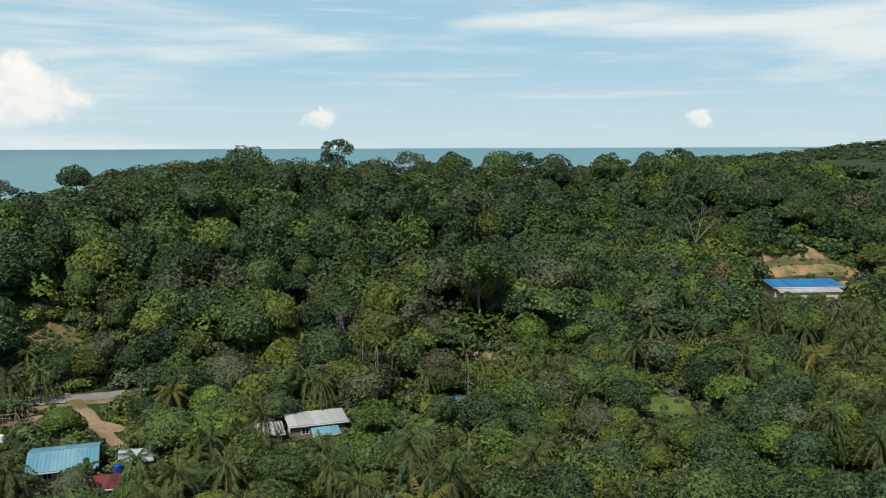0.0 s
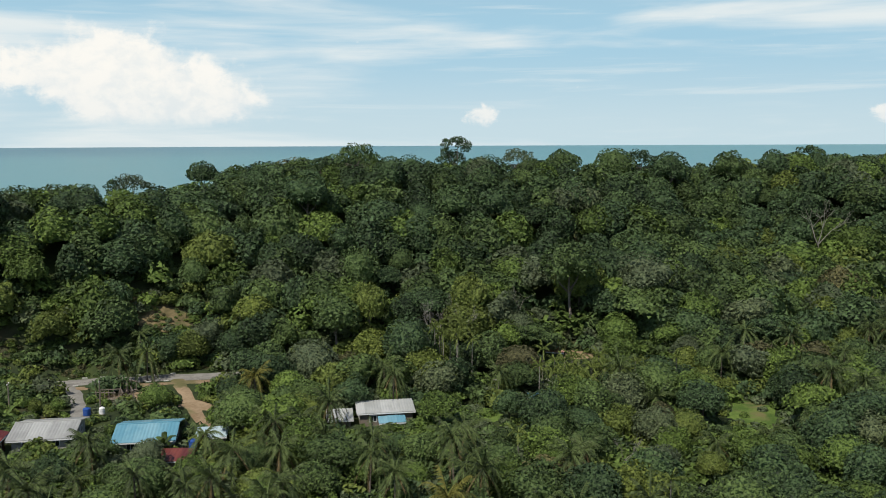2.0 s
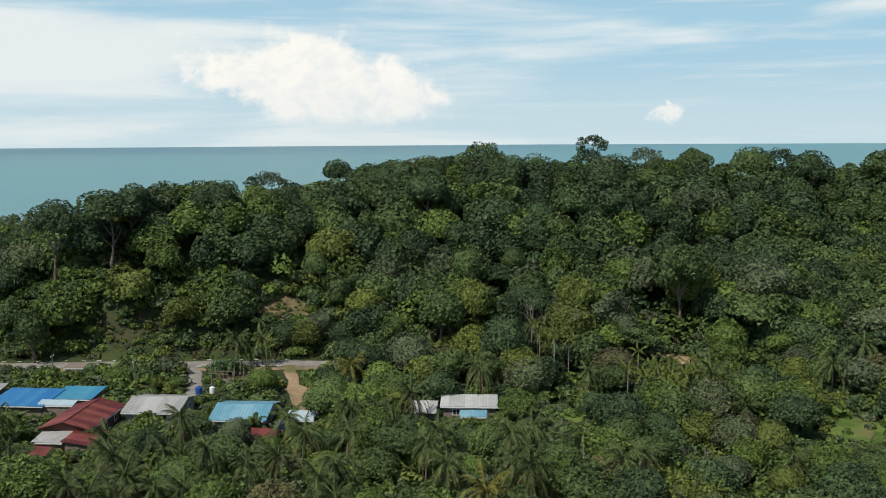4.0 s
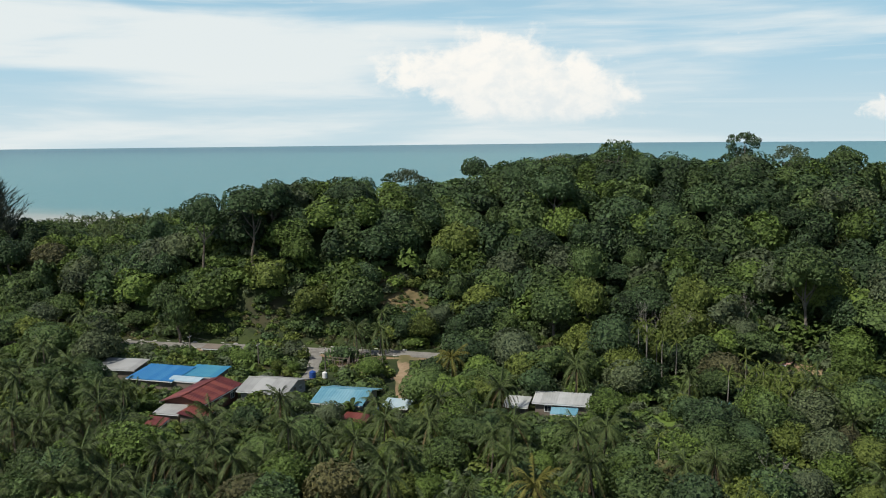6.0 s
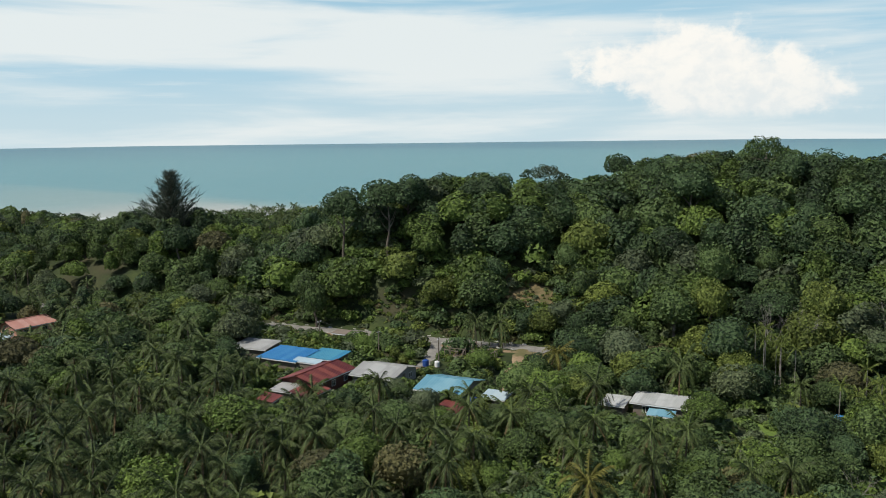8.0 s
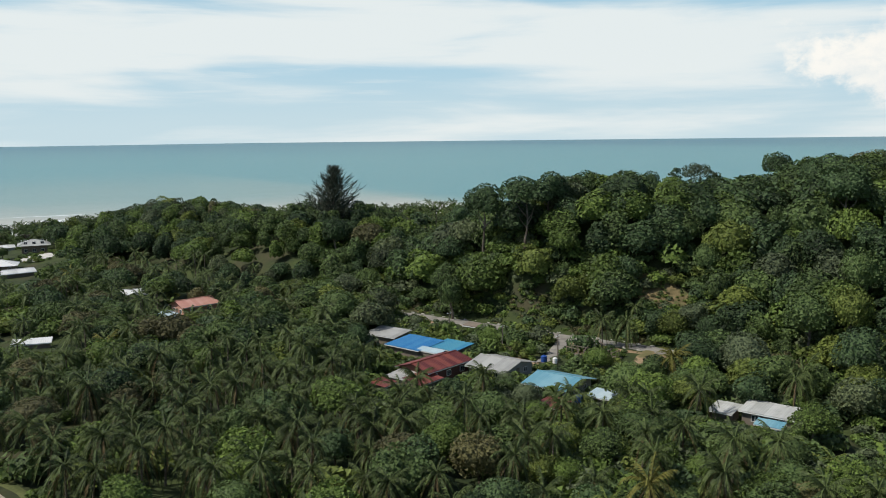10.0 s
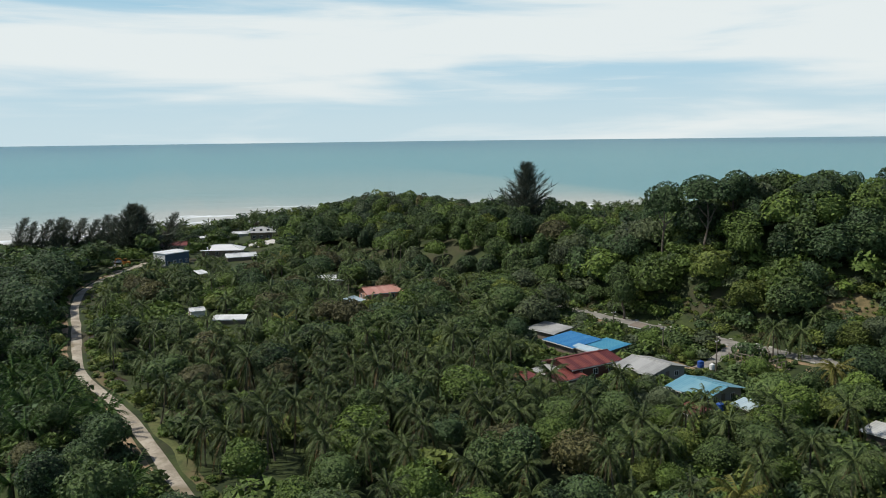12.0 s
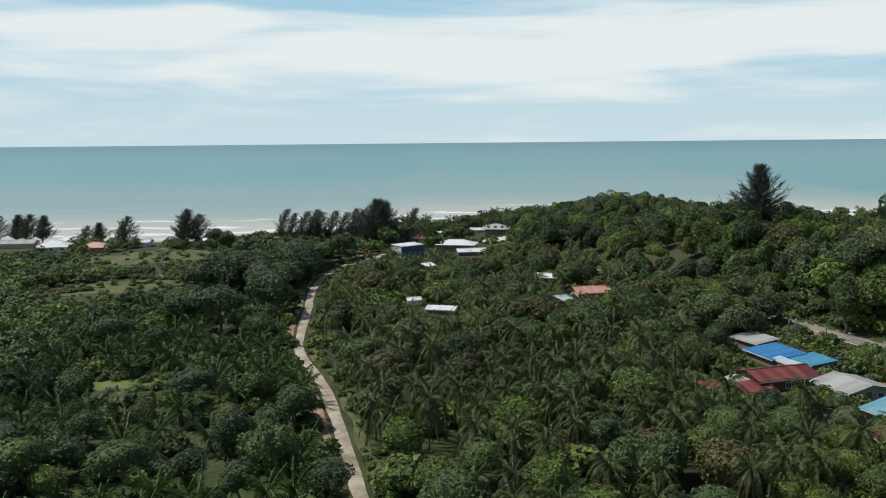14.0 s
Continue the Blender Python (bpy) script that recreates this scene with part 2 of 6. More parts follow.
def land(x, y):
    """Height of the ground."""
    x, y = np.asarray(x, float), np.asarray(y, float)
    z = np.zeros(x.shape)
    for cx, cy, s, a in BUMPS:
        z = z + a * np.exp(-((x - cx) ** 2 + (y - cy) ** 2) / (2 * s * s))
    z = np.maximum(z - 1.0, 0)
    z = z + 0.5 * np.sin(x * 0.11 + 1.3 * np.sin(y * 0.05)) * np.sin(y * 0.09) * step(z, 1, 10)
    z = z * step(to_line(x, y, ROAD), 4.0, 14.0)
    pad = np.hypot(x - 176, (y + 9) * 0.75)
    z = z * step(pad, 9, 21) + 7.4 * (1 - step(pad, 9, 21))
    d = shore(x, y)
    z = (z + 2.0) * (1 - step(d, -30, 6)) - 5 * step(d, -10, 80)
    return z


def land_at(x, y):
    return float(land(np.array([x]), np.array([y]))[0])


def mesh_of(name, verts, quads=(), tris=(), slots=(), index=None, smooth=False, round_tris=False):
    """A mesh from arrays. index: the material of each face, quads first."""
    me = bpy.data.meshes.new(name)
    quads, tris = np.asarray(quads, np.int32).reshape(-1, 4), np.asarray(tris, np.int32).reshape(-1, 3)
    nq, nt = len(quads), len(tris)
    me.vertices.add(len(verts))
    me.vertices.foreach_set("co", np.asarray(verts, np.float32).ravel())
    loops = np.concatenate([quads.ravel(), tris.ravel()])
    me.loops.add(len(loops))
    me.loops.foreach_set("vertex_index", loops)
    me.polygons.add(nq + nt)
    me.polygons.foreach_set("loop_start", np.concatenate([np.arange(nq) * 4, nq * 4 + np.arange(nt) * 3]).astype(np.int32))
    if index is not None:
        me.polygons.foreach_set("material_index", np.asarray(index, np.int32))
    me.polygons.foreach_set("use_smooth", np.concatenate([np.full(nq, smooth), np.full(nt, smooth or round_tris)]))
    for s in slots:
        me.materials.append(s)
    me.update(calc_edges=True)
    me.validate()
    return me


def grid_lines(lo, hi, fine, far):
    mid = np.arange(lo, hi + 0.1, fine)
    out, s = [], fine
    v = hi
    while v < far:
        s *= 1.22
        v = min(v + s, far)
        out.append(v)
    low, s = [], fine
    v = lo
    while v > -far:
        s *= 1.22
        v = max(v - s, -far)
        low.append(v)
    return np.concatenate([low[::-1], mid, out])


gx, gy = grid_lines(-240, 420, 4.5, 4800), grid_lines(-140, 560, 4.5, 4800)
GX, GY = np.meshgrid(gx, gy)
nx, ny = len(gx), len(gy)
cell = np.arange(nx * ny).reshape(ny, nx)
CELLS = np.stack([cell[:-1, :-1], cell[:-1, 1:], cell[1:, 1:], cell[1:, :-1]], -1).reshape(-1, 4)
ground_z = land(GX, GY)
ground_mesh = mesh_of("ground", np.stack([GX, GY, ground_z], -1).reshape(-1, 3), CELLS, slots=[soil], smooth=True)
ground = tagged(new("ground", ground_mesh), "rolling ground under dense tropical vegetation, sandy at the shore", "ground", kind="structure")
# soil turns to sand at the shore
t = soil.node_tree
low = t.nodes.new("ShaderNodeSeparateXYZ")
at = place(t)
t.links.new(at, low.inputs[0])
p = t.nodes["Principled BSDF"]
wet = (Sock(t, low.outputs[2]) + noise_of(t, at, 0.25, 3) * 0.5).ramp(1.75, 1.25) * Sock(t, low.outputs[0]).ramp(350, 310)
damp = Sock(t, low.outputs[2]).ramp(0.7, 0.0)
sand = blend(t, damp, (0.50, 0.44, 0.34), (0.30, 0.25, 0.19))
t.links.new(blend(t, wet, p.inputs["Base Color"].links[0].from_socket, sand), p.inputs["Base Color"])

# ---- sea ----
DS = shore(GX, GY)
keep = (DS.ravel()[CELLS] > -30).any(1)
sea_mesh = mesh_of("sea", np.stack([GX, GY, np.zeros_like(GX)], -1).reshape(-1, 3), CELLS[keep], smooth=True)
bm = bmesh.new()
bm.from_mesh(sea_mesh)
off = bm.verts.layers.float.new("offshore")
flat_ds = DS.ravel()
bm.verts.ensure_lookup_table()
for v in bm.verts:
    v[off] = flat_ds[v.index]
bmesh.ops.delete(bm, geom=[v for v in bm.verts if not v.link_faces], context="VERTS")
bm.to_mesh(sea_mesh)
bm.free()
sea_m, t, p = material("sea_water", 0.30, 0.28)
att = t.nodes.new("ShaderNodeAttribute")
att.attribute_name = "offshore"
out_d = Sock(t, att.outputs["Fac"])
at = place(t)
stretch = t.nodes.new("ShaderNodeVectorMath")
stretch.operation = "MULTIPLY"
t.links.new(at, stretch.inputs[0])
stretch.inputs[1].default_value = (0.25, 1.0, 1.0)
long_noise = noise_of(t, stretch.outputs[0], 0.05, 4)
where = t.nodes.new("ShaderNodeSeparateXYZ")
t.links.new(at, where.inputs[0])
wander = out_d + (long_noise - 0.5) * 36.0 + Sock(t, where.outputs[0]).ramp(310, 380) * 600.0
body = blend(t, wander.ramp(25, 230), (0.43, 0.405, 0.335), (0.185, 0.285, 0.255))
body = blend(t, wander.ramp(180, 800), body, (0.080, 0.235, 0.240))
body = blend(t, out_d.ramp(900, 3600), body, (0.030, 0.135, 0.175))
streak = noise_of(t, stretch.outputs[0], 0.012, 3).ramp(0.4, 0.7) * 0.25
body = blend(t, streak, body, (0.12, 0.265, 0.255))
froth = noise_of(t, stretch.outputs[0], 0.5, 6, 0.7)
surf = noise_of(t, stretch.outputs[0], 0.075, 4, 0.6) * 52.0
line = (out_d + (surf - 26.0)) + (froth - 0.5) * 16.0
foam = line.bell(4.0, 5.0) + line.bell(30.0, 6.0) + line.bell(62.0, 6.0) * 0.95 * long_noise.ramp(0.40, 0.52) + line.bell(98.0, 5.0) * 0.9 * long_noise.ramp(0.48, 0.60)
inshore = t.nodes.new("ShaderNodeSeparateXYZ")
t.links.new(at, inshore.inputs[0])
foam = (foam * (froth + 0.35)).ramp(0.30, 0.85) * Sock(t, inshore.outputs[0]).ramp(350, 310)
body = blend(t, foam, body, (0.82, 0.84, 0.83))
t.links.new(body, p.inputs["Base Color"])
waves = noise_of(t, stretch.outputs[0], 0.22, 5, 0.6) + noise_of(t, stretch.outputs[0], 0.035, 2) * 1.5
bumped(t, p, waves, 0.55, 1.0)
sea_mesh.materials.append(sea_m)
tagged(new("sea", sea_mesh), "calm turquoise sea, murky and foaming near the beach", "sea", kind="structure")


def ribbon(name, line, half, mat, label, category, lift=0.06, wobble=0.0, dense=2.5):
    """A strip draped on the ground along a line of points."""
    pts = []
    for (ax, ay), (bx, by) in zip(line, line[1:]):
        n = max(1, int(math.hypot(bx - ax, by - ay) / dense))
        pts += [(ax + (bx - ax) * k / n, ay + (by - ay) * k / n) for k in range(n)]
    pts = np.array(pts + [line[-1]], float)
    for _ in range(6):
        pts[1:-1] = (pts[:-2] + 2 * pts[1:-1] + pts[2:]) / 4
    tang = np.gradient(pts, axis=0)
    tang /= np.linalg.norm(tang, axis=1)[:, None]
    side = np.stack([-tang[:, 1], tang[:, 0]], 1)
    w = half * (1 + wobble * np.array([noise.noise((i * 0.31, half, 0)) for i in range(len(pts))]))
    w2 = half * (1 + wobble * np.array([noise.noise((i * 0.31, half, 9)) for i in range(len(pts))]))
    rows = []
    for k, f in enumerate((-1, -0.5, 0, 0.5, 1)):
        width = w if f < 0 else w2
        q = pts + side * (f * width)[:, None]
        z = land(q[:, 0], q[:, 1]) + lift + 0.03 * (1 - f * f)
        if abs(f) == 1:
            z = z - 0.1
        rows.append(np.column_stack([q, z]))
    V = np.stack(rows, 1).reshape(-1, 3)
    i = np.arange(len(pts) * 5).reshape(-1, 5)
    F = np.stack([i[:-1, :-1], i[:-1, 1:], i[1:, 1:], i[1:, :-1]], -1).reshape(-1, 4)[:, ::-1]
    return tagged(new(name, mesh_of(name, V, F, slots=[mat], smooth=True)), label, category, kind="structure")


def patch(name, cx, cy, rx, ry, turn, mat, label, category, lift=0.05, rough_edge=0.25, rings=6, seg=60):
    """An uneven area draped on the ground."""
    V, F = [(cx, cy, 0)], []
    ca, sa = math.cos(radians(turn)), math.sin(radians(turn))
    for r in range(1, rings + 1):
        for s in range(seg):
            a = 2 * math.pi * s / seg
            k = r / rings * (1 + rough_edge * (noise.noise((math.cos(a) * 1.7 + cx, math.sin(a) * 1.7 + cy, 0.5)) * 1.6 + 0.9 * noise.noise((math.cos(a) * 6 + cx, math.sin(a) * 6 + cy, 3.5))))
            u, v = rx * k * math.cos(a), ry * k * math.sin(a)
            V.append((cx + u * ca - v * sa, cy + u * sa + v * ca, 0))
    V = np.array(V, float)
    V[:, 2] = land(V[:, 0], V[:, 1]) + lift
    V[-seg:, 2] -= lift + 0.1
    T = [(0, 1 + s, 1 + (s + 1) % seg) for s in range(seg)]
    for r in range(rings - 1):
        o = 1 + r * seg
        F += [(o + s, o + seg + s, o + seg + (s + 1) % seg, o + (s + 1) % seg) for s in range(seg)]
    return tagged(new(name, mesh_of(name, V, F, T, slots=[mat], smooth=True)), label, category, kind="structure")


ribbon("track", TRACK, 1.3, track_m, "pale sandy gravel track winding through palm groves", "track", wobble=0.25)
ribbon("track_edge", [(x - 2.6, y) for x, y in TRACK[1:-1]], 1.0, dirt_m, "bare brown edge beside the sandy track", "verge", lift=0.04, wobble=0.8)
ribbon("track_ditch", [(x + 5.6, y) for x, y in TRACK[:4]], 0.55, ditch_m, "red-brown ditch beside the sandy track", "ditch", lift=0.05, wobble=0.6)
ribbon("track_verge", [(x + 3.2, y) for x, y in TRACK[:9]], 1.5, meadow_m, "rough green grass verge beside the sandy track", "verge", lift=0.03, wobble=0.8)
ribbon("road", ROAD, 2.7, asphalt_m, "narrow grey asphalt road along the foot of the hill", "road", lift=0.10)
ribbon("road_bank", [(x + 5.0, y + 1.6) for x, y in ROAD[4:11]], 2.0, dry_m, "grassy bank rising beside the asphalt road", "bank", lift=0.08, wobble=0.6)
ribbon("road_shoulder", [(x - 4.4, y - 1.5) for x, y in ROAD[4:11]], 1.9, dirt_m, "bare brown earth shoulder beside the asphalt road", "shoulder", wobble=0.5)


# ---- plants ----
def part(name, me, parent, label=""):
    ob = new(name, me)
    ob.parent = parent
    return tagged(ob, label)


def ico(level=0):
    b = bmesh.new()
    bmesh.ops.create_icosphere(b, subdivisions=level + 1, radius=1)
    V = np.array([v.co[:] for v in b.verts])
    F = np.array([[v.index for v in f.verts] for f in b.faces])
    b.free()
    return V, F


ICO_V, ICO_F = ICO = ico()
BALL = ico(1)
ROUND = ico(2)


class Shape:
    """Faces in stock: corners, quads and triangles."""

    def __init__(self, V=None, Q=None, T=None):
        self.V = np.zeros((0, 3)) if V is None else V
        self.Q = np.zeros((0, 4), int) if Q is None else np.asarray(Q, int).reshape(-1, 4)
        self.T = np.zeros((0, 3), int) if T is None else np.asarray(T, int).reshape(-1, 3)

    def add(self, V, Q=None, T=None):
        o = len(self.V)
        self.V = np.concatenate([self.V, V])
        if Q is not None and len(Q):
            self.Q = np.concatenate([self.Q, np.asarray(Q, int) + o])
        if T is not None and len(T):
            self.T = np.concatenate([self.T, np.asarray(T, int) + o])
        return self


def tube(points, radii, sides=6):
    """A tapered limb through the points."""
    P = np.asarray(points, float)
    d = np.gradient(P, axis=0)
    d /= np.linalg.norm(d, axis=1)[:, None]
    ref = np.array([0.31, 0.95, 0.05])
    u = np.cross(d, ref)
    u /= np.linalg.norm(u, axis=1)[:, None]
    w = np.cross(d, u)
    a = np.arange(sides) * 2 * math.pi / sides
    V = (P[:, None] + (u[:, None] * np.cos(a)[None, :, None] + w[:, None] * np.sin(a)[None, :, None]) * np.asarray(radii)[:, None, None]).reshape(-1, 3)
    i = np.arange(len(P) * sides).reshape(len(P), sides)
    j = np.roll(i, -1, 1)
    return V, np.stack([i[:-1], j[:-1], j[1:], i[1:]], -1).reshape(-1, 4)


def leaves_at(rng, at, normal, size):
    """Single three-cornered leaf sprays round the places given."""
    n = len(at)
    normal = normal / np.linalg.norm(normal, axis=1)[:, None]
    t_ = np.cross(normal, rng.normal(size=(n, 3)))
    t_ /= np.linalg.norm(t_, axis=1)[:, None]
    b_ = np.cross(normal, t_)
    s = size * rng.uniform(0.6, 1.35, n)[:, None]
    V = np.stack([at + t_ * s * 1.15, at - t_ * s * 0.55 + b_ * s * 0.72, at - t_ * s * 0.55 - b_ * s * 0.72], 1).reshape(-1, 3)
    return V, np.arange(n * 3).reshape(n, 3)


def crown_shape(seed, r, h, lobes, per, size, base, low=-0.45, spread=0.68, lobe=0.33, gaps=0.0, shag=0.62, core=0.80):
    """A crown of overlapping leafy lobes, each a dark core under many leaf sprays; base: height of its middle."""
    rng = np.random.default_rng(seed)
    s = Shape()
    k = np.arange(lobes)
    zz = 1 - (k + 0.5) / lobes * (1 - low)
    ang = k * 2.39996 + rng.uniform(0, 0.9, lobes)
    rad = np.sqrt(np.maximum(0.02, 1 - zz * zz))
    far = rng.uniform(0.62, 1.12, lobes) * spread
    C = np.stack([rad * np.cos(ang) * r * far * 1.15, rad * np.sin(ang) * r * far * 1.15, zz * h * far], 1) + rng.normal(0, 0.06 * r, (lobes, 3))
    C[:, 2] += base
    R = r * lobe * rng.uniform(0.66, 1.35, lobes)
    squash = np.array([1, 1, 0.8])
    for c, q in zip(C, R):
        n = int(per * (q / (r * lobe)) ** 2)
        kk = np.arange(n)
        z1 = 1 - (kk + 0.5) / n * 1.5
        a1 = kk * 2.39996 + rng.uniform(0, 6)
        d = np.stack([np.sqrt(np.maximum(0, 1 - z1 * z1)) * np.cos(a1), np.sqrt(np.maximum(0, 1 - z1 * z1)) * np.sin(a1), z1], 1)
        at_ = c + d * q * squash * rng.uniform(0.86, 1.13, n)[:, None]
        inside = (np.linalg.norm((at_[:, None] - C[None]) / squash, axis=2) / R[None] < 0.76).any(1)
        ok = ~inside & (rng.random(n) > gaps)
        if ok.any():
            nn = d + rng.normal(0, shag, (n, 3)) + np.array([0, 0, 0.12])
            V, T = leaves_at(rng, at_[ok], nn[ok], size)
            s.add(V, None, T)
        V = c + ICO_V * q * squash * core * rng.uniform(0.85, 1.12, (12, 1))
        mid = V[ICO_F].mean(1)
        hidden = (np.linalg.norm((mid[:, None] - C[None]) / squash, axis=2) / R[None] < 0.6).any(1) | (ICO_V[ICO_F].mean(1)[:, 2] < -0.6)
        faces = ICO_F[~hidden]
        if len(faces):
            used, back_ = np.unique(faces, return_inverse=True)
            s.add(V[used], None, back_.reshape(-1, 3))
    if core > 0.7:
        s.add(np.array([0, 0, base - 0.1 * h]) + ICO_V * np.array([0.5 * r, 0.5 * r, 0.45 * h]), None, ICO_F)
    return s


def dome(seed, r, h, base, lobes, lumps, leaves, size, low, depth, fine, skew=0.16, shag=0.42, core=ROUND, sunk=0.10, open_=0.30):
    """A crown of boughs: broad lobes, each broken into clumps, set all over with leaf sprays round a darker body; base: height of its middle."""
    rng = np.random.default_rng(seed)

    def spiral(n, floor):
        k = np.arange(n)
        z = 1 - (k + 0.5) / n * (1 - floor)
        a = k * 2.39996 + seed
        q = np.sqrt(np.maximum(0, 1 - z * z))
        return np.stack([q * np.cos(a), q * np.sin(a), z], 1)

    def centres(n, floor, jitter):
        c = spiral(n, floor) + rng.normal(0, jitter, (n, 3))
        c /= np.linalg.norm(c, axis=1)[:, None]
        w = 0.86 * math.sqrt(2 * math.pi * (1 - floor) / n) * rng.uniform(0.75, 1.3, n)
        return c, w, rng.uniform(0.5, 1.0, n)

    BIG, CLUMP = centres(lobes, low - 0.1, 0.16), centres(lumps, low - 0.05, 0.06)
    lean = rng.normal(0, 1, (3, 3))

    def swell(d, c, w, up_):
        a = np.linalg.norm(d[:, None] - c[None], axis=2) / w
        v = np.sqrt(np.maximum(0, 1 - a * a)) * up_
        best = v.argmax(1)
        return v.max(1), (d - c[best]) / w[best][:, None]

    def reach(d):
        big, way = swell(d, *BIG)
        tuft, way2 = swell(d, *CLUMP)
        slow = np.sin(d @ lean[0] * 1.9 + 1) + np.sin(d @ lean[1] * 2.3 + 2)
        return 1 - depth + depth * big + skew * 0.5 * slow, big, tuft, way, way2

    s = Shape()
    D = core[0]
    R = reach(D)[0]
    V = D * (R - sunk - 0.5 * fine)[:, None] * rng.uniform(0.93, 1.05, (len(D), 1)) * np.array([r, r, h]) + [0, 0, base]
    faces = core[1][D[core[1]].mean(1)[:, 2] > low - 0.12]
    used, back_ = np.unique(faces, return_inverse=True)
    s.add(V[used], None, back_.reshape(-1, 3))
    D = spiral(leaves, low) + rng.normal(0, 0.035, (leaves, 3))
    D /= np.linalg.norm(D, axis=1)[:, None]
    R, big, tuft, way, way2 = reach(D)
    keep = (tuft > rng.uniform(0.0, open_, leaves)) & (big > rng.uniform(-0.1, 0.22, leaves))
    D, R, tuft, way, way2 = (q[keep] for q in (D, R, tuft, way, way2))
    n = len(D)
    out_ = R + fine * (tuft - 0.6) + rng.normal(0, 0.022, n) + (rng.random(n) < 0.06) * 0.05
    at_ = D * out_[:, None] * np.array([r, r, h]) + [0, 0, base]
    nn = D / [r, r, h] * r * 0.6 + way * 0.55 + way2 * 0.75 + rng.normal(0, shag, (n, 3)) + [0, 0, 0.35]
    V, T = leaves_at(rng, at_, nn, size)
    return s.add(V, None, T)


def trunk_shape(seed, height, girth, limbs, reach, lean=0.06, sides=6):
    rng = np.random.default_rng(seed)
    s = Shape()
    top = np.array([rng.normal(0, lean), rng.normal(0, lean), 1]) * height
    f = np.linspace(0, 1, 5)[:, None]
    stem = top * f + np.concatenate([np.zeros((1, 3)), rng.normal(0, 0.03 * height, (4, 3)) * [1, 1, 0]])
    stem[0, 2] = -0.6
    s.add(*tube(stem, girth * np.array([1.35, 1, 0.85, 0.65, 0.35]), sides))
    for k in range(limbs):
        a = k * 2.4 + rng.uniform(0, 1)
        st = stem[2] * (1 - 0.6 * k / max(1, limbs)) + stem[4] * 0.6 * k / max(1, limbs)
        end = st + np.array([math.cos(a) * reach, math.sin(a) * reach, rng.uniform(0.5, 1.0) * reach])
        mid = (st + end) / 2 + rng.normal(0, 0.08 * reach, 3) + [0, 0, -0.1 * reach]
        s.add(*tube([st, mid, end], girth * np.array([0.5, 0.33, 0.12]), 5))
    return s


def frond(rng, length, rise, droop, width, segs=11, ragged=0.35, fold=0.75):
    """One feather leaf: a curved rib with a toothed blade hanging on each side; it grows along +x."""
    s = np.linspace(0, 1, segs + 1)
    x = length * (s * (1 - 0.30 * droop * s))
    z = length * (rise * s - droop * s ** 2.2)
    rib = np.stack([x, rng.normal(0, 0.02) * length * s ** 2, z], 1)
    wid = width * np.sin(np.clip(s * 2.6 + 0.22, 0, math.pi)) ** 0.7 * (1 - 0.45 * s)
    sh = Shape()
    for side in (1, -1):
        V, T = [], []
        for k in range(segs):
            a, b = rib[k], rib[k + 1]
            for f0, f1 in ((0.0, 0.46), (0.5, 0.96)):
                w = wid[k] * rng.uniform(1 - ragged, 1.12)
                tip = a + (b - a) * (f1 + 0.5) + np.array([w * 0.75, side * w * 0.8, -w * fold * rng.uniform(0.6, 1.5)])
                o = len(V)
                V += [a + (b - a) * f0, a + (b - a) * f1, tip]
                T.append((o, o + 1, o + 2) if side > 0 else (o + 1, o, o + 2))
        sh.add(np.array(V), None, T)
    up = np.array([0, 0.05, 0.02])
    V = np.concatenate([rib + up, rib - up * [1, 1, -1]])
    n = segs + 1
    sh.add(V, [(k, k + 1, n + k + 1, n + k) for k in range(segs)])
    return sh


def turned(V, a, tilt=0.0):
    ct, st = math.cos(tilt), math.sin(tilt)
    V = V @ np.array([[ct, 0, st], [0, 1, 0], [-st, 0, ct]])
    c, s_ = math.cos(a), math.sin(a)
    return V @ np.array([[c, s_, 0], [-s_, c, 0], [0, 0, 1]])


def palm_head(seed, count, length, base, width, segs=11, low=-0.5, high=1.25, droop=0.75):
    """A head of fronds, the young upright and the old hanging."""
    rng = np.random.default_rng(seed)
    s = Shape()
    for k in range(count):
        f = (k + 0.5) / count
        rise = high + (low - high) * f ** 0.9
        fr = frond(rng, length * rng.uniform(0.85, 1.1) * (0.75 + 0.25 * min(1, f * 2.5)), rise, droop * rng.uniform(0.75, 1.2) * (0.55 + 0.6 * f), width, segs)
        V = turned(fr.V, k * 2.39996 + rng.uniform(-0.25, 0.25)) + [0, 0, base]
        s.add(V, fr.Q, fr.T)
    return s


def palm_stem(seed, height, girth, lean=0.1):
    rng = np.random.default_rng(seed)
    f = np.linspace(0, 1, 6)
    a = rng.uniform(0, 6)
    off_ = lean * height * f * (1.6 - 0.6 * f)
    off_ = off_ - off_[-1]
    P = np.stack([off_ * math.cos(a), off_ * math.sin(a), f * (height + 0.6) - 0.6], 1)
    return Shape(*tube(P, girth * np.array([1.7, 1.05, 0.95, 0.9, 0.85, 0.8]), 6))


def shape_mesh(name, s, mats, index=None):
    return mesh_of(name, s.V, s.Q, s.T, slots=mats, index=index, round_tris=True)


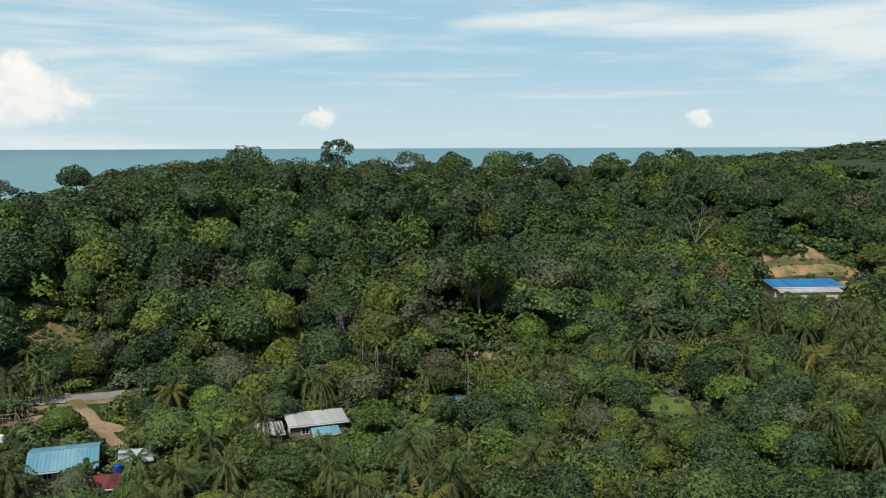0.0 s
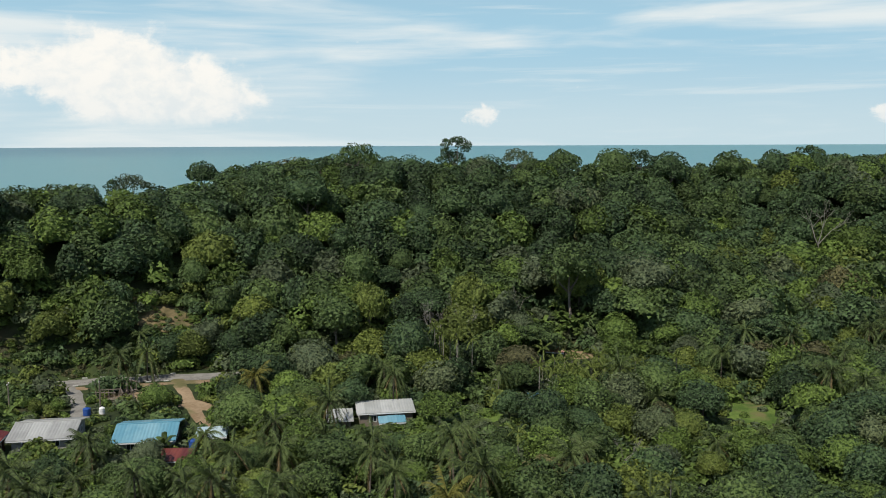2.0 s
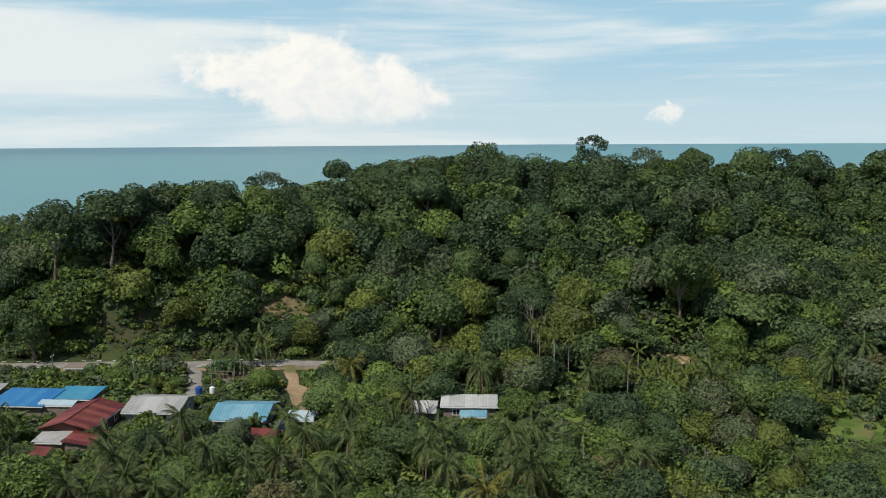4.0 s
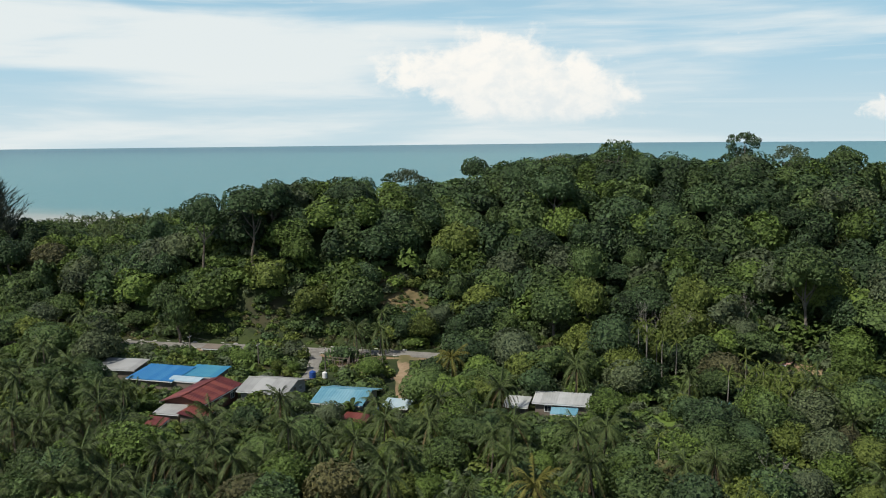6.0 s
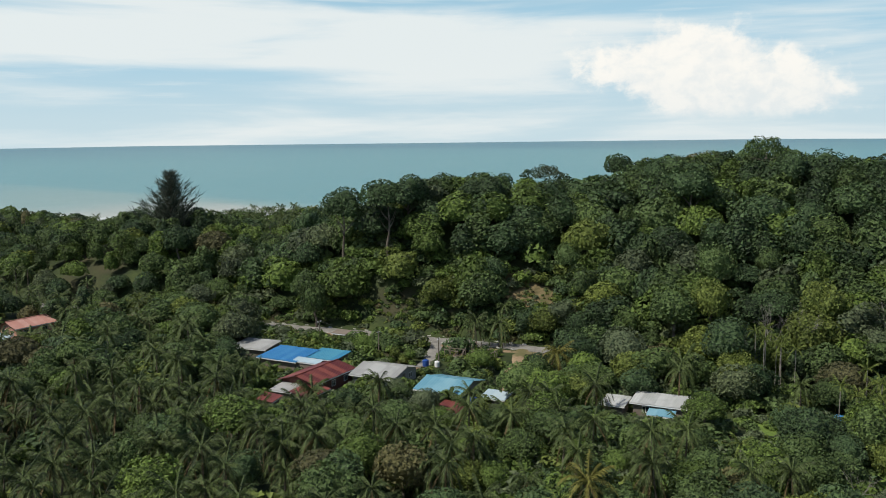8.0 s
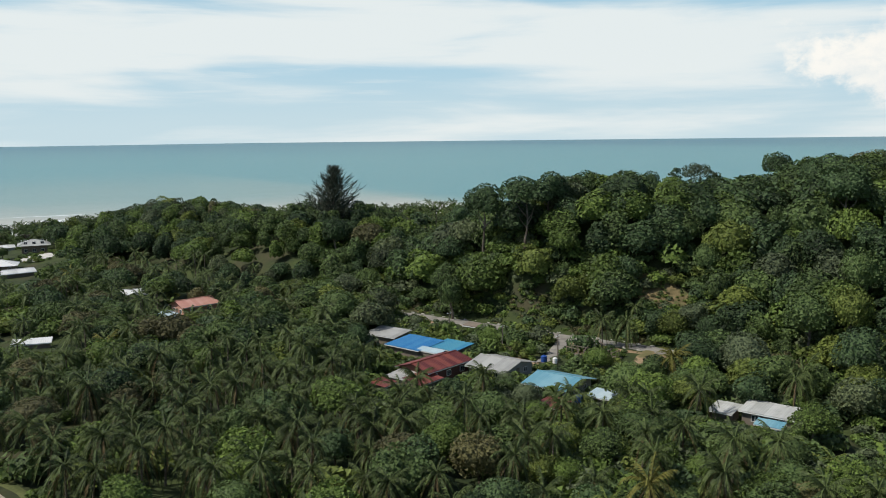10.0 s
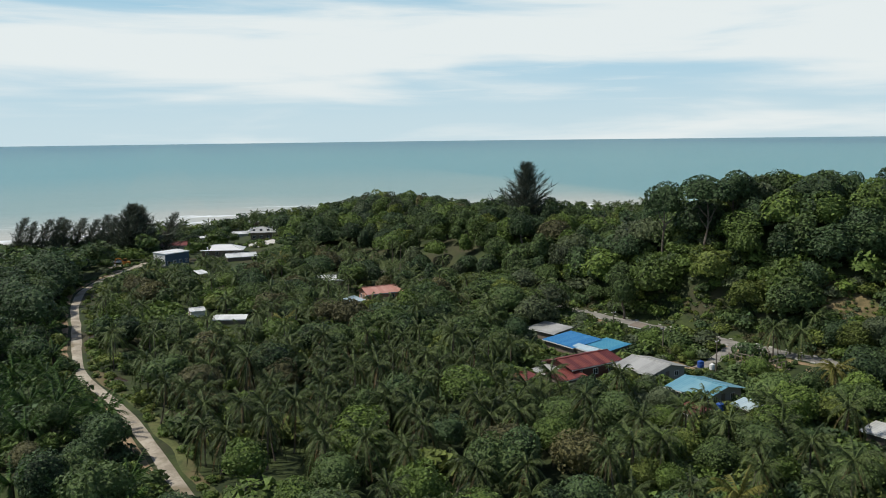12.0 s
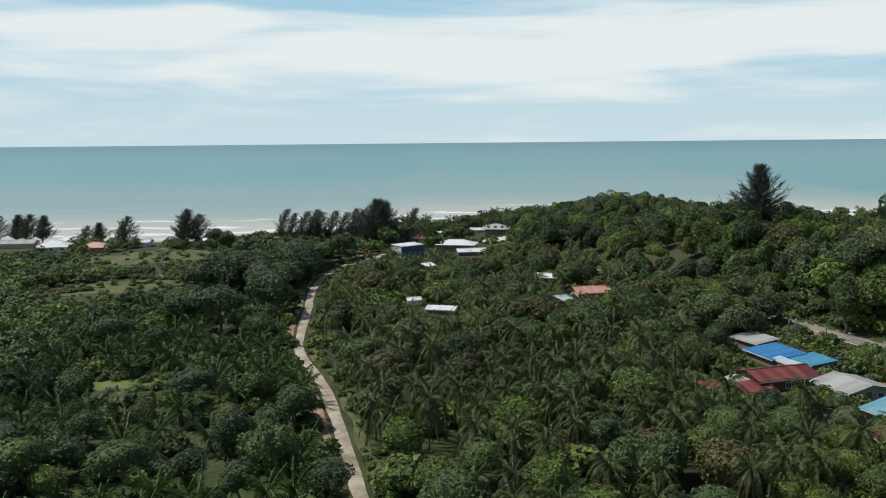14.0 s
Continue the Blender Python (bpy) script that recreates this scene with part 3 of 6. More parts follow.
class Crowd:
    """Many plants gathered into one mesh, with a material for each plant."""

    def __init__(self):
        self.V, self.Q, self.T, self.qi, self.ti, self.n = [], [], [], [], [], 0

    def put(self, s, x, y, z, size, turn, slot, tall=1.0):
        c, d = math.cos(turn) * size, math.sin(turn) * size
        V = np.stack([s.V[:, 0] * c - s.V[:, 1] * d + x, s.V[:, 0] * d + s.V[:, 1] * c + y, s.V[:, 2] * size * tall + z], 1)
        self.V.append(V)
        self.Q.append(s.Q + self.n)
        self.T.append(s.T + self.n)
        self.qi.append(np.full(len(s.Q), slot))
        self.ti.append(np.full(len(s.T), slot))
        self.n += len(V)

    def shrub(self, k, x, y, z, size, turn, slot):
        """A bush; large ones are thickets with leaves no bigger than those of small ones."""
        if size > 1.2:
            self.put(THICKET[k], x, y, z, size / 1.7, turn, slot)
        else:
            self.put(SHRUB[k], x, y, z, size, turn, slot)

    def done(self, name, mats, label, category):
        if not self.V:
            return None
        me = mesh_of(name, np.concatenate(self.V), np.concatenate(self.Q), np.concatenate(self.T), mats, np.concatenate(self.qi + self.ti), round_tris=True)
        return tagged(new(name, me), label, category, kind="stuff")


# stock shapes; all crowns stand on a trunk about six metres high, top of the crown near 10
BROAD, NEAR = [], []
for seed, r, h, base, lobes, lumps, low, depth, fine, skew, shag in ((11, 4.6, 4.3, 5.9, 16, 110, -0.5, 0.30, 0.12, 0.14, 0.42), (12, 4.2, 4.8, 5.6, 10, 80, -0.55, 0.46, 0.14, 0.26, 0.42), (13, 5.1, 3.5, 6.6, 12, 90, -0.35, 0.42, 0.12, 0.24, 0.42),
                                                                     (14, 3.8, 5.2, 5.3, 12, 76, -0.65, 0.46, 0.15, 0.30, 0.42), (15, 4.9, 4.1, 6.0, 22, 150, -0.45, 0.22, 0.10, 0.12, 0.42), (16, 4.5, 4.4, 5.8, 8, 60, -0.5, 0.42, 0.17, 0.26, 0.52),
                                                                     (23, 4.7, 4.6, 5.6, 7, 70, -0.6, 0.52, 0.14, 0.34, 0.42), (24, 5.3, 3.1, 6.9, 9, 84, -0.2, 0.44, 0.12, 0.30, 0.42)):
    BROAD.append(dome(seed, r, h, base, lobes, lumps, 1020, 0.37, low, depth, 1.45 * fine, skew, shag))
    NEAR.append(dome(seed, r, h, base, lobes, int(1.25 * lumps), 1400, 0.30, low, depth, 1.45 * fine, skew, shag))
MIDDLE = [dome(17, 4.6, 4.3, 5.9, 14, 84, 800, 0.41, -0.35, 0.34, 0.19, 0.2, 0.42, BALL), dome(18, 4.2, 4.8, 5.6, 9, 66, 800, 0.41, -0.45, 0.46, 0.21, 0.30, 0.45, BALL),
          dome(19, 5.1, 3.6, 6.6, 11, 76, 820, 0.41, -0.25, 0.42, 0.19, 0.26, 0.42, BALL), dome(20, 3.9, 5.2, 5.3, 10, 60, 780, 0.42, -0.5, 0.46, 0.22, 0.32, 0.45, BALL),
          dome(25, 4.8, 4.4, 5.7, 7, 64, 820, 0.41, -0.45, 0.52, 0.21, 0.34, 0.42, BALL)]
FAR = [dome(21, 4.6, 4.0, 6.2, 7, 20, 85, 0.95, -0.2, 0.36, 0.14, 0.25, 0.5, ICO), dome(22, 4.2, 4.4, 6.0, 6, 18, 85, 0.95, -0.2, 0.40, 0.14, 0.3, 0.5, ICO)]
for s_ in BROAD + NEAR + MIDDLE + FAR:
    s_.V[:, 2] *= 10.0 / s_.V[:, 2].max()
# airy crowns that let the sky through
OPEN = [crown_shape(31, 5.0, 3.6, 32, 40, 0.34, 0.0, low=-0.15, spread=0.88, lobe=0.24, gaps=0.12, core=0.55),
        crown_shape(32, 4.6, 4.3, 26, 44, 0.38, 0.0, low=-0.35, spread=0.95, lobe=0.25, gaps=0.15, core=0.5),
        crown_shape(33, 3.0, 5.0, 18, 40, 0.38, 0.0, low=-0.6, spread=0.95, lobe=0.34, gaps=0.15, core=0.5)]
SHRUB = [dome(41, 1.9, 1.6, 0.9, 5, 14, 66, 0.44, -0.1, 0.34, 0.15, 0.1, 0.6, ICO), dome(42, 2.1, 1.2, 0.7, 6, 14, 66, 0.46, -0.1, 0.34, 0.15, 0.1, 0.6, ICO)]
THICKET = [dome(43, 3.2, 2.7, 1.3, 8, 40, 140, 0.54, 0.0, 0.40, 0.14, 0.3, 0.5, ICO), dome(44, 3.5, 2.3, 1.1, 9, 44, 140, 0.54, 0.0, 0.42, 0.14, 0.3, 0.5, ICO)]
STEM = trunk_shape(51, 6.5, 0.26, 4, 2.6)
COCO = [palm_head(61, 21, 4.4, 0, 1.0, droop=0.95), palm_head(62, 20, 4.3, 0, 0.95, low=-0.9, droop=0.9), palm_head(63, 22, 4.2, 0, 1.05, droop=0.8), palm_head(64, 19, 4.5, 0, 0.95, high=1.5, droop=1.0)]
OIL = [palm_head(71, 24, 4.2, 0, 1.05, segs=7, low=-0.2, high=1.5, droop=0.6), palm_head(72, 22, 4.0, 0, 1.05, segs=7, low=-0.1, high=1.4, droop=0.65)]
ARECA = palm_head(81, 10, 2.2, 0, 0.55, segs=6, low=0.0, high=1.4, droop=0.7)
COCO_LITE = [palm_head(66, 15, 3.9, 0, 1.15, segs=5), palm_head(67, 14, 3.8, 0, 1.15, segs=5, low=-0.7)]
OIL_LITE = [palm_head(76, 15, 4.0, 0, 1.3, segs=5, low=-0.2, high=1.4, droop=0.6)]


# ---- houses ----
def box_mesh(name, lx, ly, lz, mat, bevel=0.0):
    """A box on its base, centred in plan."""
    b = bmesh.new()
    bmesh.ops.create_cube(b, size=1)
    for v in b.verts:
        v.co = Vector((v.co.x * lx, v.co.y * ly, (v.co.z + 0.5) * lz))
    if bevel:
        bmesh.ops.bevel(b, geom=b.edges[:], offset=bevel, segments=2, affect="EDGES")
    me = bpy.data.meshes.new(name)
    b.to_mesh(me)
    b.free()
    me.materials.append(mat)
    return me


def slab(name, corners, thick, mat):
    """A sheet with four corners and a thickness downwards."""
    c = np.array(corners, float)
    V = np.concatenate([c, c - [0, 0, thick]])
    return mesh_of(name, V, [(0, 1, 2, 3), (7, 6, 5, 4), (0, 4, 5, 1), (1, 5, 6, 2), (2, 6, 7, 3), (3, 7, 4, 0)], slots=[mat])


def ribbed(name, a, b, c, d, mat, ribs):
    """One roofing sheet, a and b along the eave, d and c along the top, with raised ribs running up the slope."""
    a, b, c, d = (np.array(q, float) for q in (a, b, c, d))
    V, Q = [], []
    f = np.linspace(0, 1, ribs * 2 + 1)
    for k, s in enumerate(f):
        up = np.array([0, 0, 0.05 if k % 2 else 0.0])
        V += [a + (b - a) * s + up, d + (c - d) * s + up]
    for k in range(len(f) - 1):
        Q.append((2 * k, 2 * k + 2, 2 * k + 3, 2 * k + 1))
    n = len(V)
    V += [a - [0, 0, 0.04], b - [0, 0, 0.04], c - [0, 0, 0.04], d - [0, 0, 0.04]]
    Q += [(n + 3, n + 2, n + 1, n), (0, n, n + 1, n - 2), (1, n - 1, n + 2, n + 3)]
    return mesh_of(name, np.array(V), Q, slots=[mat])


paint_white = plain("white_plaster", (0.72, 0.72, 0.69), (0.45, 0.42, 0.36))
paint_cream = plain("cream_plaster", (0.56, 0.50, 0.40), (0.34, 0.29, 0.22))
paint_salmon = plain("salmon_plaster", (0.58, 0.30, 0.22), (0.40, 0.22, 0.16))
paint_slate = plain("slate_blue_paint", (0.075, 0.115, 0.16), (0.12, 0.14, 0.16))
timber = plain("weathered_boards", (0.20, 0.165, 0.13), (0.10, 0.08, 0.065))
brick_m = plain("dark_red_boards", (0.14, 0.06, 0.045), (0.09, 0.05, 0.04))
# white plaster with the shade under the eaves put into its colour
paint_shaded = plain("shaded_white_plaster", (0.36, 0.35, 0.32), (0.20, 0.18, 0.15))
trim_m = plain("white_trim", (0.75, 0.75, 0.73), (0.5, 0.48, 0.44), amount=0.3)
glass_m, _t, _p = material("window_glass", 0.06, 0.6)
_p.inputs["Base Color"].default_value = (0.025, 0.032, 0.038, 1)
rail_m = plain("galvanised_steel", (0.42, 0.43, 0.43), (0.28, 0.25, 0.22), rough=0.5)
tank_m = plain("blue_tank_plastic", (0.02, 0.07, 0.27), (0.03, 0.08, 0.22), rough=0.5)
TIN_BLUE = sheeting("roof_blue", (0.024, 0.150, 0.35), (0.050, 0.205, 0.40))
TIN_TEAL = sheeting("roof_teal", (0.040, 0.200, 0.33), (0.070, 0.260, 0.36))
TIN_SKY = sheeting("roof_sky_blue", (0.105, 0.265, 0.34), (0.190, 0.350, 0.41))
TIN_PALE = sheeting("roof_pale_blue", (0.330, 0.440, 0.49), (0.430, 0.520, 0.55))
TIN_RED = sheeting("roof_red", (0.098, 0.022, 0.022), (0.215, 0.060, 0.044), rust=0.4)
TIN_GREY = sheeting("roof_grey", (0.270, 0.270, 0.255), (0.390, 0.390, 0.370), rust=0.05)
TIN_WHITE = sheeting("roof_white", (0.520, 0.530, 0.520), (0.680, 0.690, 0.680), rust=0.0)
TIN_ASH = sheeting("roof_ash_white", (0.340, 0.345, 0.325), (0.470, 0.475, 0.455), rust=0.03)
TIN_PINK = sheeting("roof_terracotta", (0.430, 0.205, 0.155), (0.520, 0.300, 0.240))
FOOTPRINTS = []


def window(house, name, x, y, z, w, h, turn, parent_mat=trim_m):
    """A framed window with a pane, set 4 cm proud of a wall."""
    m = pose(x, y, z, 0, 0, turn)
    b = bmesh.new()
    for sx, sz, lx, lz in ((0, 0, w, 0.09), (0, h - 0.09, w, 0.09), (-w / 2 + 0.045, 0.09, 0.09, h - 0.18), (w / 2 - 0.045, 0.09, 0.09, h - 0.18), (0, 0.09, 0.06, h - 0.18)):
        r = bmesh.ops.create_cube(b, size=1)
        for v in r["verts"]:
            v.co = Vector((sx + v.co.x * lx, v.co.y * 0.10, sz + (v.co.z + 0.5) * lz))
    me = bpy.data.meshes.new("window_frame")
    b.to_mesh(me)
    b.free()
    me.materials.append(parent_mat)
    win = part("window", me, house, "white framed window with dark glass")
    win.matrix_basis = m
    pane = part("pane", box_mesh("pane", w - 0.12, 0.04, h - 0.12, glass_m), win)
    pane.matrix_basis = pose(0, 0, 0.06)
    return win


def house(name, label, cx, cy, turn, lx, ly, eave, top, kind, roof_mat, wall_mat, over=0.7, base=None, floors=1, sheets=1.5, category="house", wins=(2, 2), porch=0, front=None):
    """A house: lx along its own x and ly across; eave and top are heights above sea level; kind: gable (ridge along x), lean (high on +y) or hip."""
    g = base if base is not None else land_at(cx, cy)
    g = g - 0.15
    root = tagged(new(name), label, category)
    root.matrix_basis = pose(cx, cy, g, 0, 0, turn)
    FOOTPRINTS.append((cx, cy, turn, lx + 2 * over, ly + 2 * over, top))
    eave, top = eave - g, top - g
    wx, wy, th = lx - 0.02, ly - 0.02, 0.18
    def roof_z(v):
        f = v / (wy / 2 + over)
        return eave + (top - eave) * (f + 1) / 2 if kind == "lean" else top - (top - eave) * abs(f)
    # four walls, the ends following the roof
    for s in (-1, 1):
        z = roof_z(s * wy / 2) - 0.06
        w = part("wall", box_mesh("wall", wx, th, z, front if front and s < 0 else wall_mat), root)
        w.matrix_basis = pose(0, s * (wy / 2 - th / 2), 0)
        yy = np.array([-wy / 2 + th, 0, wy / 2 - th])
        hz = [roof_z(v) - 0.06 if kind != "hip" else eave - 0.02 for v in yy]
        prof = [(yy[0], 0), (yy[2], 0), (yy[2], hz[2]), (yy[1], hz[1]), (yy[0], hz[0])]
        b = bmesh.new()
        fr = [b.verts.new((s * wx / 2, q, r)) for q, r in prof]
        bk = [b.verts.new((s * (wx / 2 - th), q, r)) for q, r in prof]
        b.faces.new(fr)
        b.faces.new(bk[::-1])
        for k in range(5):
            b.faces.new((fr[k], bk[k], bk[(k + 1) % 5], fr[(k + 1) % 5]))
        bmesh.ops.recalc_face_normals(b, faces=b.faces[:])
        me = bpy.data.meshes.new("wall")
        b.to_mesh(me)
        b.free()
        me.materials.append(wall_mat)
        part("wall", me, root)
    # openings
    tall = min(eave, top)
    for fl in range(floors if tall > 2.3 else 0):
        sill = 0.95 + fl * 2.9
        wh = min(1.15, tall - 1.35)
        for s in (-1, 1):
            for k in range(wins[0]):
                u = (k + 0.5) / wins[0] * wx - wx / 2
                window(root, "window", u, s * (wy / 2 + 0.03), sill, 1.3, wh, 0)
            for k in range(wins[1]):
                u = (k + 0.5) / wins[1] * wy - wy / 2
                window(root, "window", s * (wx / 2 + 0.03), u, sill, 1.2, wh, 90)
    door = part("door", box_mesh("door", 0.95, 0.08, min(2.05, tall - 0.3), timber), root, "brown boarded door")
    door.matrix_basis = pose(-wx / 2 - 0.045, wy * 0.02, 0.15, 0, 0, 90)
    # roof
    X, Y = wx / 2 + over, wy / 2 + over
    if kind == "hip":
        rl = max(0.4, X - Y)
        P = {"a": (-X, -Y, eave), "b": (X, -Y, eave), "c": (X, Y, eave), "d": (-X, Y, eave), "e": (-rl, 0, top), "f": (rl, 0, top)}
        V = np.array(list(P.values()) + [(q[0], q[1], q[2] - 0.08) for q in list(P.values())[:4]])
        me = mesh_of("roof", V, [(0, 1, 5, 4), (2, 3, 4, 5), (0, 6, 7, 1), (1, 7, 8, 2), (2, 8, 9, 3), (3, 9, 6, 0), (9, 8, 7, 6)], [(1, 2, 5), (3, 0, 4)], [roof_mat])
        roof = part("roof", me, root)
        for (p0, p1) in (("a", "e"), ("b", "f"), ("c", "f"), ("d", "e"), ("e", "f")):
            q0, q1 = np.array(P[p0]) + [0, 0, 0.03], np.array(P[p1]) + [0, 0, 0.03]
            sh = Shape(*tube([q0, (q0 + q1) / 2, q1], [0.09, 0.09, 0.09], 5))
            part("ridge_cap", shape_mesh("ridge_cap", sh, [roof_mat]), roof)
    else:
        n = max(2, round(2 * X / sheets))
        spans = [(-Y, Y)] if kind == "lean" else [(-Y, 0), (Y, 0)]
        for y0, y1 in spans:
            za, zb = eave, top
            for k in range(n):
                x0, x1 = -X + 2 * X * k / n, -X + 2 * X * (k + 1) / n
                j = 0.018 * ((k * 7 + int(cx)) % 3)
                pts = [(x0, y0, za + j), (x1 + 0.05, y0, za + j), (x1 + 0.05, y1, zb + j), (x0, y1, zb + j)]
                if y0 > y1:
                    pts = [pts[1], pts[0], pts[3], pts[2]]
                part("roof_sheet", ribbed("roof_sheet", *pts, roof_mat, 3), root)
        if kind == "gable":
            sh = Shape(*tube([(-X, 0, top + 0.05), (0, 0, top + 0.05), (X, 0, top + 0.05)], [0.14] * 3, 6))
            part("ridge_cap", shape_mesh("ridge_cap", sh, [roof_mat]), root)
        for s in (-1, 1):
            z = eave if (kind == "gable" or s < 0) else top
            f = part("fascia", box_mesh("fascia", 2 * X, 0.05, 0.2, trim_m), root)
            f.matrix_basis = pose(0, s * (Y - 0.03), z - 0.22)
    for k in range(porch):
        u = -wx / 2 + (k + 0.5) * wx / porch
        c = part("post", box_mesh("post", 0.16, 0.16, eave - 0.1, trim_m), root)
        c.matrix_basis = pose(u, -wy / 2 - over + 0.15, 0)
    return root


# the cluster under the hill
house("house", "timber house with a bright blue ribbed metal roof", 69.0, 182.6, 106, 9.2, 7.2, 4.7, 3.9, "lean", TIN_BLUE, timber, 0.6)
house("house", "small house with a faded teal metal roof beside the blue one", 74.0, 175.4, 107, 6.6, 5.4, 4.7, 4.1, "lean", TIN_TEAL, timber, 0.5, wins=(1, 1))
house("shed", "long open shed with a dull grey metal roof", 69.0, 194.6, 112, 8.2, 5.4, 4.8, 4.1, "lean", TIN_GREY, timber, 0.5, wins=(1, 1), category="shed")
house("house", "two-storey dark board house with a rusty red metal roof", 62.4, 163.8, 17, 12.2, 7.4, 4.7, 5.9, "gable", TIN_RED, brick_m, 0.7, wins=(3, 2), floors=1)
# these two white houses have walls coloured grey for the shade under their roofs
house("house", "white-walled house with a pale grey metal roof", 73.9, 157.4, 108, 8.6, 9.4, 4.2, 5.4, "gable", TIN_GREY, paint_shaded, 0.7, porch=3)
house("house", "white house with a sky-blue ribbed metal roof and a veranda", 75.4, 141.2, 108, 8.0, 9.4, 4.2, 5.4, "gable", TIN_SKY, paint_shaded, 0.8, porch=3)
house("shed", "small outbuilding with a pale blue metal roof", 77.4, 131.6, 107, 3.9, 3.0, 4.0, 3.5, "lean", TIN_PALE, timber, 0.5, wins=(1, 1), category="shed")
house("shed", "low lean-to with a red metal roof among palms", 49.0, 160.6, 30, 3.8, 3.0, 3.5, 4.0, "lean", TIN_RED, timber, 0.4, wins=(1, 1), category="shed")
house("shed", "low shed with a weathered grey metal roof", 54.4, 162.4, 107, 4.2, 3.6, 4.3, 3.8, "lean", TIN_GREY, timber, 0.4, wins=(1, 0), category="shed")
house("shed", "low annexe with a dark red metal roof", 56.0, 157.6, 20, 6.2, 3.8, 3.7, 4.5, "lean", TIN_RED, timber, 0.4, wins=(1, 0), category="shed")
house("shed", "small shed with a brick-red metal roof", 67.2, 133.0, 100, 4.4, 3.6, 3.9, 3.4, "lean", TIN_RED, timber, 0.3, wins=(1, 0), category="shed")
house("house", "low outhouse with a whitish metal roof", 88.2, 113.8, 107, 3.4, 3.6, 4.3, 3.7, "lean", TIN_ASH, timber, 0.5, wins=(2, 1))
house("house", "house with a white metal roof over blue-painted sheds", 91.7, 106.9, 108, 8.8, 4.4, 5.0, 4.4, "lean", TIN_ASH, timber, 0.5, wins=(2, 1))
house("shed", "bright blue awning shed beside a white-roofed house", 88.2, 104.9, 108, 4.0, 1.8, 3.9, 3.4, "lean", TIN_SKY, paint_white, 0.25, wins=(1, 0), category="shed")
house("shed", "tiny hut with a bright blue metal roof in the trees", 105.5, 82.2, 95, 2.4, 2.4, 3.6, 3.2, "lean", TIN_BLUE, timber, 0.3, wins=(1, 0), category="shed")
house("house", "long white house with a blue metal roof below a cut slope", 177.0, -8.6, 93, 17.5, 6.0, 12.9, 12.0, "lean", TIN_BLUE, paint_cream, 0.8, wins=(4, 1))
house("house", "low front wing with a whitish metal roof and cream walls", 172.4, -8.4, 93, 15.5, 1.8, 11.7, 11.2, "lean", TIN_ASH, paint_cream, 0.5, wins=(4, 0))
house("hut", "small weathered wooden hut beside the road", 90.0, 190.8, 110, 3.4, 2.4, 4.4, 4.0, "lean", timber, timber, 0.3, wins=(1, 0), category="hut")
house("shed", "narrow lean-to with a pale lilac sheet roof", 68.6, 175.2, 106, 6.2, 1.8, 4.3, 3.9, "lean", TIN_PALE, timber, 0.2, wins=(1, 0), category="shed")
house("shed", "small hut with a faded terracotta roof below the hill", 134.9, 79.8, 80, 3.4, 3.0, 5.4, 4.9, "lean", TIN_PINK, timber, 0.3, wins=(1, 0), category="shed")
# on the way to the beach
house("house", "bungalow with a terracotta metal roof among trees", 42.6, 254.6, 12, 10.0, 6.6, 4.6, 6.0, "gable", TIN_PINK, paint_salmon, 0.7)
house("shed", "small pale blue roofed shed beside a bungalow", 34.4, 250.6, 40, 4.6, 3.6, 3.0, 3.9, "lean", TIN_PALE, tank_m, 0.3, wins=(1, 0), category="shed")
house("house", "low house with a greyish white metal roof", 34.2, 285.0, 160, 8.0, 5.0, 4.0, 5.0, "gable", TIN_WHITE, timber, 0.6)
house("shed", "white metal shed in the palm grove", -8.4, 249.0, 10, 3.6, 3.4, 3.6, 4.2, "gable", TIN_WHITE, paint_white, 0.3, wins=(1, 0), category="shed")
house("shed", "long low shed with a white metal roof in the palm grove", -0.6, 236.6, -15, 8.0, 2.6, 3.2, 3.9, "lean", TIN_WHITE, timber, 0.3, wins=(1, 0), category="shed")
house("shed", "low tin shed in the grove near the beach", -5.6, 315.5, 30, 5.0, 3.6, 3.4, 4.1, "lean", TIN_WHITE, timber, 0.3, wins=(1, 0), category="shed")
house("house", "narrow flat-roofed building with white end and dark blue side", -14.0, 351.0, 40, 11.0, 6.5, 6.6, 6.9, "lean", TIN_WHITE, paint_white, 0.25, wins=(4, 1), front=paint_slate)
house("house", "long beach house with a rusty red metal roof", -14.5, 391.0, 0, 13.0, 6.0, 4.4, 5.7, "gable", TIN_RED, paint_cream, 0.6)
# next three: dark board colour on the walls stands in for shade below the roofs
house("house", "wide beach house with a broad white metal roof", 5.8, 369.0, -12, 15.0, 9.0, 4.6, 6.4, "hip", TIN_WHITE, timber, 0.8, wins=(4, 2))
house("house", "low annexe with a white sheet roof beside a beach house", 11.2, 353.5, 8, 11.0, 5.0, 3.5, 4.6, "gable", TIN_WHITE, timber, 0.5)
house("house", "two-storey white guest house with a grey hipped roof", 24.0, 400.5, -8, 9.0, 7.6, 7.6, 9.6, "hip", TIN_ASH, timber, 1.6, floors=2, wins=(3, 3))
house("shed", "open beach shelter with a white roof", 15.0, 434.0, 5, 11.0, 5.0, 3.4, 4.3, "gable", TIN_WHITE, paint_white, 0.5, wins=(2, 1), category="shed")
house("shed", "open beach shelter with a white roof", -2.0, 424.0, 0, 9.0, 5.0, 3.4, 4.2, "gable", TIN_WHITE, paint_white, 0.5, wins=(2, 1), category="shed")
house("house", "white bungalow with a pale hipped roof by the beach", -165.0, 377.0, 8, 13.0, 9.0, 4.3, 6.8, "hip", TIN_WHITE, paint_white, 0.9, wins=(3, 2))
